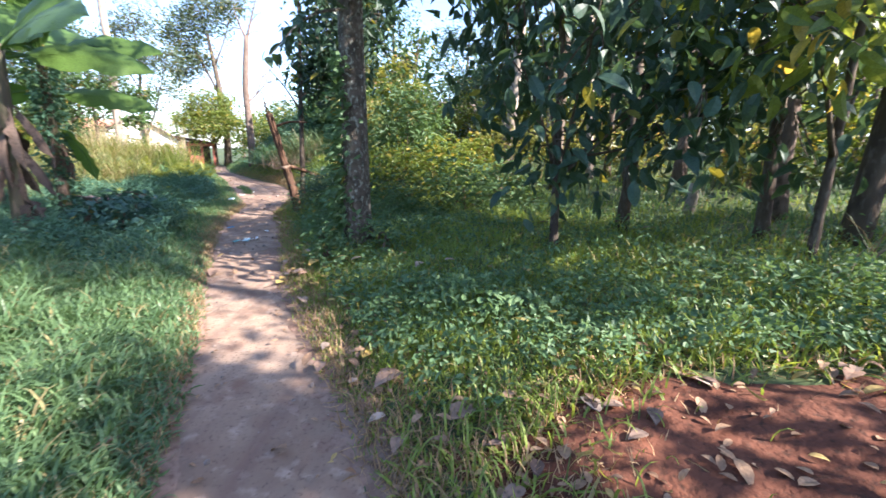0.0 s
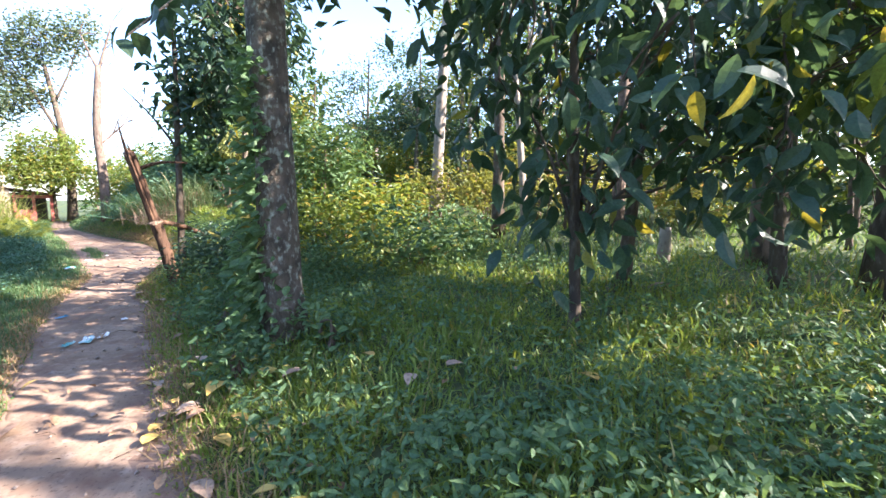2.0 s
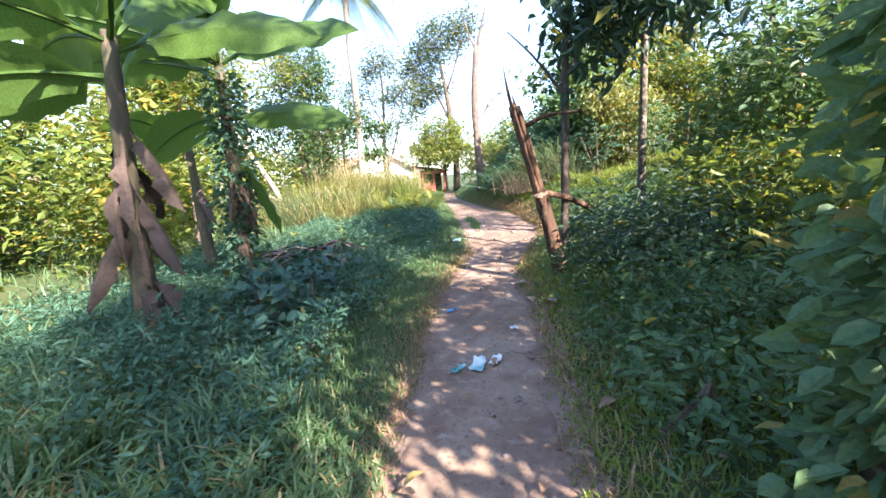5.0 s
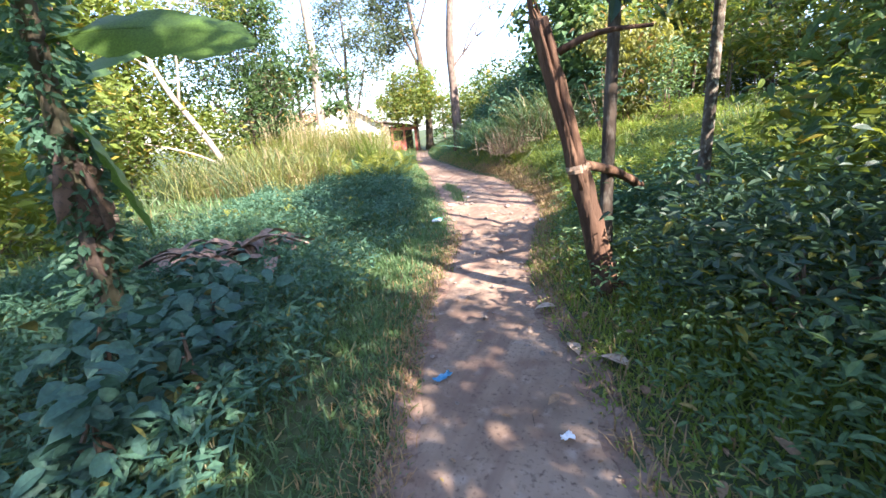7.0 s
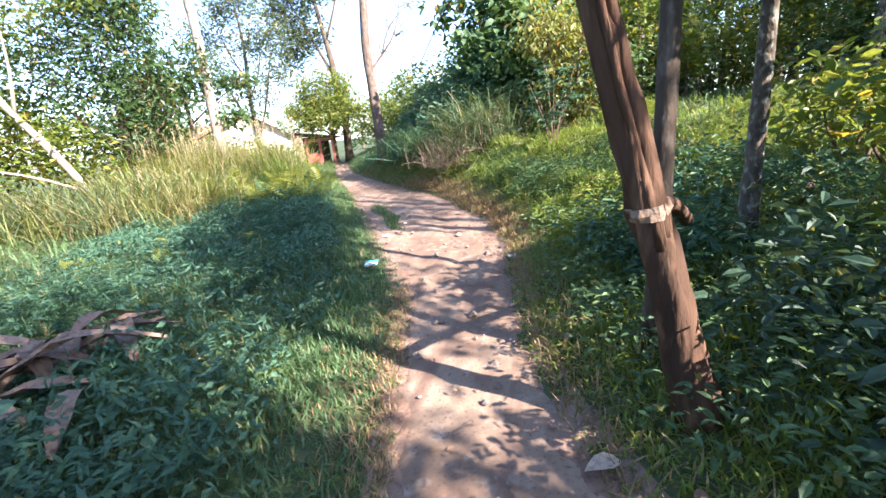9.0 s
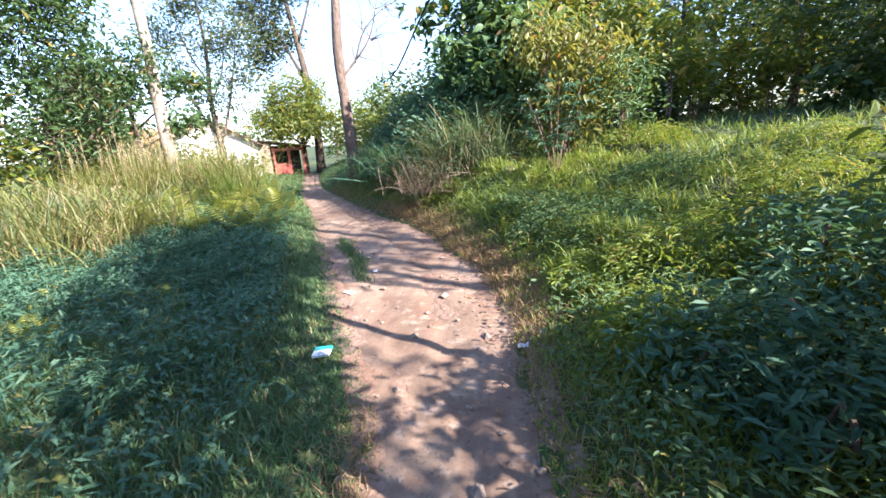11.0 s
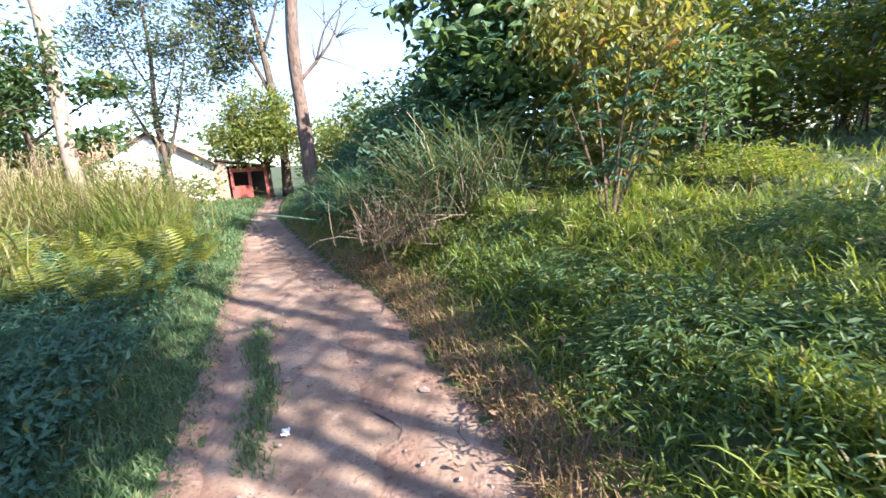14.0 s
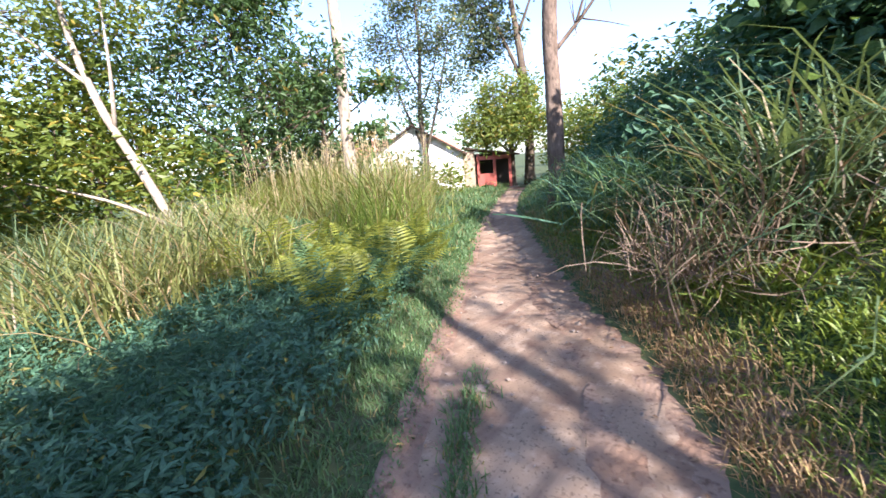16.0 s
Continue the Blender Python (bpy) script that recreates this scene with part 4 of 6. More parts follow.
for at_, h, m_, lab in (((-21.5, 17.2), 6.0, M_LIGHT, "sunlit yellow-green tree"), ((-14.6, 12.0), 6.5, M_LIGHT, "sunlit yellow-green tree"), ((-20.5, 13.5), 8.0, M_LIGHT, "tall sunlit yellow-green tree"), ((-21.5, 24.5), 5.0, M_MANGO, "green orchard tree"), ((-16.5, 7.5), 7.5, M_LIGHT, "sunlit yellow-green tree"), ((-20.0, 3.0), 8.5, M_MANGO, "green orchard tree"), ((-13.5, 3.2), 6.5, M_MANGO, "green orchard tree")):
    cl = [((rng.uniform(-1, 1), rng.uniform(-1, 1), h * f), (1.5, 1.5, 1.2), 1000) for f in (0.42, 0.55, 0.7, 0.85, 1.0)]
    tree("tree", lab + " with thin trunk and loose crown", "tree", at_, up_line(rng.uniform(-0.4, 0.4), 0.2, h * 0.95), [0.11, 0.09, 0.07, 0.03], M_BARK_GREY, [([(0, 0, h * 0.35), (c[0][0] * 0.6, c[0][1] * 0.6, c[0][2] * 0.85), c[0]], 0.035) for c in cl[:3]], cl, size=0.24, mat=m_, per=8, spread=0.3)

# coconut palm
px, py = -16.7, 22.5
palm = thing("coconut_palm", (px, py, float(height(px, py))), "tall coconut palm with a slim pale trunk", "palm")
part("trunk", tube(bend([(0, 0, 0), (-0.04, -0.03, 2.6), (0.03, 0.03, 5.2), (-0.04, -0.02, 8), (0, 0, 10.8)], 40), np.linspace(0.19, 0.14, 40) * (1 + 0.05 * np.cos(np.arange(40) * np.pi)), 12, 0.03), M_BARK_PALE, palm, smooth=True)
for k in range(16):
    a = k * 2.399
    e = rng.uniform(-0.1, 1.1)
    L = 2.6
    s = np.linspace(0, 1, 10)
    rib = np.stack([np.cos(a) * s * L * math.cos(e * 0.8), np.sin(a) * s * L * math.cos(e * 0.8), 10.8 + s * L * math.sin(e) - 1.5 * s ** 2.2 * L * 0.6], 1)
    q = np.stack([np.interp(np.linspace(0.12, 1, 42), s, rib[:, i]) for i in range(3)], 1)
    tdir = unit(np.gradient(q, axis=0))
    side = unit(np.cross(tdir, (0, 0, 1)))
    leaflets = [strew(BLADE, q, sgn * side + 0.5 * tdir - np.array([0, 0, 0.55]), np.tile((0.0, 0, 1), (42, 1)), 0.75 * np.sin(np.linspace(0.35, 2.9, 42)) + 0.1, 0.045) for sgn in (-1, 1)]
    part("frond", [tube(rib, np.linspace(0.03, 0.008, 10), 4)] + leaflets, M_LIGHT, palm)

# ---------------------------------------------------------------- banana plants


def banana_leaf(parent, root, az, rise, length, width, sag, dry=False, turn=0.0):
    s = np.linspace(0, 1, 15)
    az, rise = math.radians(az), math.radians(rise)
    ang = rise - sag * s ** 1.3
    step = length / 14
    out = np.concatenate([[0], np.cumsum(np.cos(ang[:-1]) * step)])
    lift = np.concatenate([[0], np.cumsum(np.sin(ang[:-1]) * step)])
    rib = np.array(root)[None, :] + np.stack([np.cos(az) * out, np.sin(az) * out, lift], 1)
    d = unit(np.gradient(rib, axis=0))
    side = np.array([-math.sin(az), math.cos(az), 0.0])
    flat = np.cross(d, side)
    tw = math.radians(turn) * np.clip(s * 4, 0, 1)[:, None]
    side, nor = np.cos(tw) * side + np.sin(tw) * flat, np.cos(tw) * flat - np.sin(tw) * side
    w = width * np.interp(s, [0, 0.14, 0.22, 0.5, 0.8, 0.95, 1], [0.02, 0.03, 0.7, 1, 0.8, 0.3, 0.02])
    cols = []
    for u in (-1, -0.5, 0, 0.5, 1):
        edge = w * (1 + (rng.normal(0, 0.10 if not dry else 0.45, 15) if abs(u) == 1 else 0))
        fold = 0.18 if not dry else 0.9
        cols.append(rib + side * (u * edge * 0.5 * (1 if not dry else 0.45))[:, None] + nor * (-(abs(u) ** 1.5) * w * fold * 0.5 + 0.012 * rng.normal(size=15) * (abs(u) > 0))[:, None])
    v = np.stack(cols, 1).reshape(-1, 3)
    blade = grid_bits(v, 15, 5)
    leaf = part("leaf" if not dry else "dry_leaf", blade, M_BANANA if not dry else M_DRYBAN, parent, "" if not dry else "withered brown hanging leaf", smooth=True)
    part("midrib", tube(rib - nor * 0.012, np.linspace(0.022, 0.004, 15) * (length / 1.6), 5), M_BANANA if not dry else M_DRYBAN, leaf)


def banana(at, top, lean, leaves, dries, label, vine=0):
    x, y = at
    b = thing("banana_plant", (x, y, float(height(x, y)) - 0.03), label, "banana plant", "banana plants")
    line = bend([(0, 0, 0), (lean[0] * 0.4, lean[1] * 0.4, top * 0.5), (lean[0], lean[1], top)], 12)
    part("stem", tube(line, np.linspace(0.115, 0.06, 12), 12, 0.05), M_STEM, b, smooth=True)
    root = line[-1] - (0, 0, 0.08)
    for az, rise, length, width, sag, drop, *turn in leaves:
        banana_leaf(b, root - np.array([0, 0, drop]), az, rise, length, width, sag, turn=(*turn, 30)[0])
    for az, drop, length in dries:
        k = int(np.clip(11 * (1 - drop / top), 1, 11))
        banana_leaf(b, line[k] + (0.05 * math.cos(radians(az)), 0.05 * math.sin(radians(az)), 0), az, rng.uniform(-75, -45), length * rng.uniform(0.5, 0.9), 0.27, 0.55, True, rng.uniform(-60, 60))
    if vine:
        a, hh = rng.uniform(0, 6.3, vine), rng.uniform(0, 1, vine) * top * 0.95
        p = np.stack([0.14 * np.cos(a) + lean[0] * hh / top + rng.normal(0, 0.06, vine), 0.14 * np.sin(a) + lean[1] * hh / top + rng.normal(0, 0.06, vine), hh], 1)
        part("vine", strew(LEAF, p, np.stack([np.cos(a), np.sin(a), rng.normal(-0.4, 0.5, vine)], 1), rng.normal(size=(vine, 3)) + (0, 0, 0.6), rng.uniform(0.05, 0.12, vine), rng.uniform(0.04, 0.08, vine)), M_CREEP, b, "small-leaved green climber")
    return b


banana((-7.3, 8.2), 3.25, (-0.05, 0.1), [(17, 18, 2.0, 0.56, 0.6, 0.0, 55), (20, 5, 1.75, 0.5, 0.5, 0.7, 50), (10, -42, 1.25, 0.48, 0.8, 1.2, -55), (-60, 62, 1.5, 0.5, 0.5, 0.1, 20), (-140, 14, 2.4, 0.72, 0.6, 0.1, 45), (-73, 22, 1.9, 0.62, 1.9, 0.0), (-40, 48, 2.1, 0.62, 0.7, 0.0, 35), (175, 30, 2.2, 0.62, 0.6, 0.0, 50), (100, 35, 1.9, 0.5, 0.7, 0.0, 45), (-125, 26, 2.3, 0.66, 0.6, 0.0, 50), (190, -5, 1.8, 0.55, 0.6, 0.6, 50)], [(0, 1.4, 1.0), (40, 1.2, 0.9), (-60, 1.3, 1.1), (20, 1.7, 0.9), (-20, 1.9, 0.8)], "banana plant wrapped in climbing vines with broad leaves", 1500)
banana((-6.5, 6.5), 2.95, (0.1, 0.1), [(25, 12, 1.9, 0.56, 0.6, 0.1, 55), (10, 50, 1.9, 0.62, 0.5, 0.0, 60), (175, 20, 2.1, 0.6, 0.6, 0.0, 55), (205, 4, 2.0, 0.6, 0.5, 0.3, 55), (-85, 12, 2.0, 0.62, 0.6, 0.0, 40), (110, 45, 1.9, 0.55, 0.7, 0.0, 40), (-20, 24, 2.1, 0.6, 0.7, 0.0, 55), (-140, 10, 1.8, 0.55, 0.7, 0.3, 55)], [(-30, 0.6, 1.3), (30, 0.8, 1.4), (200, 0.7, 1.2), (-70, 1.0, 1.2), (10, 1.2, 1.3), (120, 0.9, 1.2), (-10, 1.5, 1.2), (60, 1.4, 1.1), (-100, 1.5, 1.1), (-50, 1.9, 0.9), (20, 2.0, 0.8)], "banana plant with withered brown leaves hanging down its stem")
banana((-9.4, 9.0), 2.3, (-0.1, 0), [(30, 40, 1.8, 0.5, 1.0, 0.1), (120, 40, 1.9, 0.5, 1.0, 0.0), (-60, 30, 1.9, 0.55, 0.9, 0.0), (200, 40, 1.8, 0.5, 1.0, 0.0)], [(0, 0.6, 1.1), (120, 0.7, 1.0)], "banana plant with broad green leaves")

# ---------------------------------------------------------------- right-hand shrubs and woods
def shrub(name, at, label, clumps, mat, size, width=0.45, shape=LEAF, stems=5, droop=0.2, per=8, spread=0.14, category="shrub"):
    x, y = at
    s = thing(name, (x, y, float(height(x, y)) - 0.03), label, category)
    for i in range(stems):
        c = np.array(clumps[i % len(clumps)][0])
        part("stem", tube(bend([(rng.normal(0, 0.1), rng.normal(0, 0.1), 0), c * (0.5, 0.5, 0.55) + rng.normal(0, 0.06, 3), c], 6), np.linspace(0.025, 0.008, 6), 5), M_TWIG, s)
    bits = []
    for c, r, n in clumps:
        p, k = clustered(c, r, n, per, spread)
        ways, ups = spin(len(p), 0.65, 0.4)
        ways[:, 2] -= droop
        q = size * rng.uniform(0.6, 1.3, len(p))
        bits.append(strew(shape, p, ways, ups, q, q * width))
    part("foliage", bits, mat, s, kind="stuff")
    return s


shrub("shrub", (-2.3, 9.4), "dense dark green leafy bush beside the path", [((0, 0, 0.55), (0.8, 0.8, 0.5), 1700), ((0.9, 0.5, 0.7), (0.8, 0.8, 0.5), 1500), ((-0.4, 0.8, 0.5), (0.6, 0.6, 0.4), 900)], M_DARK, 0.09)
# lighter leaf material on this bush carries its sunlight in the colour
shrub("shrub", (-1.0, 9.8), "dense bush behind the dead trunk coloured yellow-green for sunlight", [((0, 0, 0.7), (0.9, 0.9, 0.6), 900), ((0.8, 0.9, 0.9), (0.8, 0.8, 0.6), 800), ((-0.6, 1.1, 0.7), (0.7, 0.7, 0.5), 500)], M_LIGHT, 0.14)
shrub("shrub", (-1.6, 8.3), "low leafy green bush in the shade", [((0, 0, 0.35), (0.8, 0.7, 0.35), 1300), ((0.8, 0.3, 0.4), (0.6, 0.6, 0.35), 900)], M_HERB, 0.085)
shrub("shrub", (0.4, 8.8), "low leafy green bush in the shade", [((0, 0, 0.5), (1.0, 0.9, 0.5), 900), ((0.9, 0.5, 0.5), (0.8, 0.7, 0.5), 600)], M_HERB, 0.14)
# large-leaved plants among the creepers
for at_, w in (((-5.7, 7.75), 0.5), ((-6.1, 8.25), 0.55), ((-5.45, 7.15), 0.42), ((-6.5, 7.7), 0.5), ((-7.0, 8.9), 0.4)):
    shrub("leafy_plant", at_, "knee-high plant with large bluish-green leaves", [((0, 0, 0.32), (w * 0.8, w * 0.8, 0.2), 96), ((0.1, 0, 0.5), (w * 0.5, w * 0.5, 0.12), 48)], M_TEALLEAF, 0.14, 0.56, BROAD, 5, 0.15, 3, 0.08, "plant")
for at_, w in (((-1.9, 6.9), 0.4), ((-0.8, 5.9), 0.35), ((-1.5, 5.6), 0.3), ((-2.0, 7.6), 0.5)):
    shrub("leafy_plant", at_, "low weed with green leaves at the foot of a trunk", [((0, 0, 0.27), (w, w, 0.22), 280)], M_HERB, 0.078, 0.5, LEAF, 4, 0.2, 5, 0.08, "plant")
# sunlit yellowish bushes in the clearing
for at_, w in (((0.3, 11.5), 1.0), ((1.6, 12.8), 1.2), ((-1.0, 13.4), 1.0), ((3.4, 13.6), 1.1), ((5.5, 12.5), 1.2), ((7.4, 10.6), 1.1)):
    shrub("shrub", at_, "sunlit yellow-green bush in the clearing", [((0, 0, 0.7 * w), (0.8 * w, 0.8 * w, 0.55 * w), 500), ((0.5 * w, 0.3 * w, 1.1 * w), (0.6 * w, 0.6 * w, 0.5 * w), 350), ((-0.5 * w, -0.2 * w, 0.8 * w), (0.5 * w, 0.5 * w, 0.4 * w), 250)], M_OLIVE if w > 1.05 else M_LIGHT, 0.15)

# bank of tall shrubs over the tuft
shrub("shrub", (-5.0, 20.4), "tall bank shrub with broad dark green leaves", [((0, 0, 1.4), (1.3, 1.2, 1.0), 1100), ((-0.9, 0.5, 2.3), (1.0, 1.0, 0.8), 800), ((0.6, 0.6, 2.6), (1.1, 1.0, 0.9), 900), ((-0.2, 0.8, 3.5), (1.0, 1.0, 0.8), 600)], M_HERB, 0.26, 0.5, BROAD, 9)
shrub("shrub", (-3.7, 19.2), "bank shrub with sunlit ochre drooping leaves", [((0, 0, 1.0), (0.8, 0.8, 0.6), 700), ((0.3, 0, 1.9), (0.9, 0.8, 0.7), 1000), ((-0.5, 0.4, 2.4), (0.8, 0.8, 0.6), 700)], M_OLIVE, 0.19, 0.36, BROAD, 8, 0.8)
shrub("shrub", (-2.8, 18.5), "slender bush with dull green leaves by the bank", [((0, 0, 0.8), (0.55, 0.55, 0.5), 450), ((0.1, 0.1, 1.4), (0.5, 0.5, 0.45), 400)], M_HERB, 0.12, 0.4, LEAF, 6)
shrub("shrub", (-7.2, 20.6), "dark green bush on the bank beside the path", [((0.2, 0, 0.9), (1.0, 0.9, 0.7), 900), ((0.9, 0.4, 1.6), (1.0, 0.9, 0.8), 900), ((1.5, 0.2, 2.4), (0.9, 0.8, 0.7), 700)], M_CREEP, 0.16)
shrub("shrub", (-8.5, 22.6), "dark green bush on the bank beside the path", [((0.3, 0.2, 0.8), (1.0, 0.9, 0.7), 800), ((1.2, 0.6, 1.5), (1.0, 0.9, 0.8), 800)], M_CREEP, 0.15)
shrub("shrub", (-6.2, 23.2), "tall dark green bush behind the bank", [((0, 0, 1.6), (1.5, 1.3, 1.1), 1000), ((0.8, 0.4, 2.8), (1.2, 1.1, 0.9), 800)], M_HERB, 0.2)
for k in range(11):
    u = k / 10
    bx, by = -6.2 - 3.4 * u + rng.normal(0, 0.12), 19.7 + 4.0 * u + rng.normal(0, 0.15)
    shrub("shrub", (bx, by), "dense bank shrub of small bluish-green leaves", [((0, 0, 0.6), (0.75, 0.7, 0.5), 620), ((0.35, 0.3, 1.15), (0.7, 0.7, 0.5), 560), ((0.8, 0.6, 1.75), (0.6, 0.6, 0.45), 420)], M_CREEP, 0.11, 0.4, LEAF, 5, 0.25, 8, 0.12)
shrub("shrub", (-1.2, 11.1), "tall leafy green bush at the foot of the slope", [((0, 0, 1.0), (0.95, 0.8, 0.7), 900), ((0.3, -0.3, 1.9), (0.85, 0.75, 0.6), 800), ((0.6, 0.5, 1.5), (0.7, 0.7, 0.6), 500)], M_HERB, 0.15)
for at_, w in (((-3.5, 12.0), 0.45), ((-2.9, 12.5), 0.5), ((-2.4, 13.1), 0.5), ((-3.2, 11.5), 0.4), ((-1.8, 12.6), 0.55)):
    shrub("leafy_plant", at_, "dark green leafy weed in the shade of a bush", [((0, 0, 0.32), (w, w, 0.22), 320)], M_CREEP, 0.095, 0.36, LEAF, 4, 0.15, 5, 0.08, "plant")
# rounded mounds of trailing grass and herbs on the slope
for at_, w, m_ in (((-3.9, 15.2), 0.85, M_HERB), ((-3.1, 13.7), 0.7, M_LUSH), ((-2.2, 14.6), 0.75, M_LUSH), ((-3.6, 12.6), 0.5, M_LUSH), ((-4.6, 16.4), 0.5, M_HERB), ((-1.6, 13.0), 0.7, M_CREEP), ((-1.2, 15.8), 0.8, M_LUSH), ((-2.6, 16.4), 0.7, M_HERB), ((-3.0, 12.0), 0.6, M_CREEP), ((0.2, 14.6), 0.8, M_HERB), ((-0.2, 17.4), 0.8, M_LUSH), ((-2.4, 18.4), 0.7, M_LUSH), ((1.4, 16.4), 0.9, M_LUSH), ((-3.9, 13.9), 0.45, M_LUSH), ((-9.2, 11.2), 0.7, M_CREEP), ((-8.6, 14.2), 0.6, M_CREEP), ((-9.8, 15.0), 0.8, M_CREEP), ((-7.6, 12.0), 0.5, M_CREEP)):
    gx_, gy_ = at_
    md = thing("herb_mound", (gx_, gy_, float(height(gx_, gy_)) - 0.02), "rounded mound of dense trailing green weeds", "weeds", "weed mounds")
    n = int(2900 * w)
    az, el = rng.uniform(0, 2 * np.pi, n), np.arcsin(rng.uniform(0.05, 1, n))
    rad = w * rng.uniform(0.75, 1.1, n) * (1 + 0.18 * np.sin(3 * az + gx_) + 0.1 * np.sin(7 * az))
    p = np.stack([rad * np.cos(az) * np.cos(el), rad * np.sin(az) * np.cos(el), 0.5 * rad * np.sin(el)], 1)
    ways = np.stack([np.cos(az), np.sin(az), rng.normal(0.05, 0.35, n)], 1) + rng.normal(0, 0.7, (n, 3)) * (1, 1, 0.4)
    part("foliage", [strew(LEAF, p, ways, unit(p) + (0, 0, 0.8) + rng.normal(0, 0.3, (n, 3)), rng.uniform(0.04, 0.11, n), rng.uniform(0.009, 0.018, n))], m_, md, kind="stuff")

# bush with hand-shaped leaves on the slope
pb = thing("palmate_bush", (-4.1, 17.3, float(height(-4.1, 17.3)) - 0.03), "slender bush with hand-shaped dull green leaves", "shrub")
hubs = []
for k in range(7):
    a_, h_ = k * 2.399, rng.uniform(1.0, 1.6)
    tip = np.array([0.45 * math.cos(a_), 0.45 * math.sin(a_), h_])
    part("stem", tube(bend([(0.05 * math.cos(a_), 0.05 * math.sin(a_), 0), tip * (0.5, 0.5, 0.55), tip], 7), np.linspace(0.016, 0.007, 7), 5), M_TWIG, pb)
    for q in range(9):
        f = rng.uniform(0.45, 1.05)
        hubs.append(tip * f + rng.normal(0, 0.16, 3))
hubs = np.array(hubs)
ang = np.tile(np.linspace(-1.9, 1.9, 6), len(hubs)) + np.repeat(rng.uniform(0, 6.28, len(hubs)), 6)
hp = np.repeat(hubs, 6, 0)
part("foliage", strew(LEAF, hp, np.stack([np.cos(ang), np.sin(ang), rng.normal(-0.3, 0.2, len(ang))], 1), rng.normal(0, 0.2, (len(ang), 3)) + (0, 0, 1), rng.uniform(0.10, 0.18, len(ang)), 0.035), M_CREEP, pb, kind="stuff")

# broad-leaved saplings rising behind
for at_, h, m_ in (((-5.6, 21.6), 4.6, M_MANGO), ((-4.2, 22.4), 5.2, M_LIGHT), ((-1.9, 24.2), 5.6, M_MANGO), ((-3.2, 23.6), 4.4, M_OLIVE)):
    cl = [((rng.normal(0, 0.5), rng.normal(0, 0.5), h * f), (0.8, 0.8, 0.5), 160) for f in (0.5, 0.64, 0.78, 0.9, 1.02)]
    tree("tree", "slim sapling with large hand-sized green leaves", "tree", at_, up_line(0.3, 0.1, h), [0.06, 0.05, 0.04, 0.02], M_BARK_DARK, [([(0.05, 0, c[0][2] * 0.75), (c[0][0] * 0.6, c[0][1] * 0.6, c[0][2] * 0.9), c[0]], 0.02) for c in cl], cl, BROAD, 0.27, 0.55, m_, 0.35, per=6, spread=0.22)
for at_, h in (((0.5, 24.8), 2.2), ((1.9, 23.6), 1.5), ((-0.4, 22.6), 1.7), ((-1.2, 21.6), 2.4), ((2.8, 24.2), 2.6), ((-2.4, 21.8), 2.8), ((4.0, 22.0), 2.2), ((1.2, 25.6), 3.0), ((-1.6, 23.0), 3.2)):
    shrub("sapling", at_, "young sapling with light green leaves in the grass", [((0, 0, h), (0.55, 0.55, 0.4), 200), ((0.2, 0.1, h * 0.65), (0.5, 0.5, 0.35), 160)], M_LIGHT, 0.24, 0.4, BROAD, 3, 0.2, 6, 0.15, "sapling")
# ringed trunk and lit pole-like trunk in the dark wood
tree("tree", "dark leafy tree with a ringed pale lower trunk", "tree", (2.5, 19.8), up_line(0.1, 0, 4.0), [0.1, 0.085, 0.07, 0.05], M_BARK,
     [], [((0, 0, 3.8), (1.6, 1.5, 1.0), 1400), ((-1.0, 0.4, 2.9), (1.1, 1.0, 0.7), 700), ((1.0, -0.3, 3.0), (1.1, 1.0, 0.7), 700)], size=0.2, mat=M_DARK, per=8)

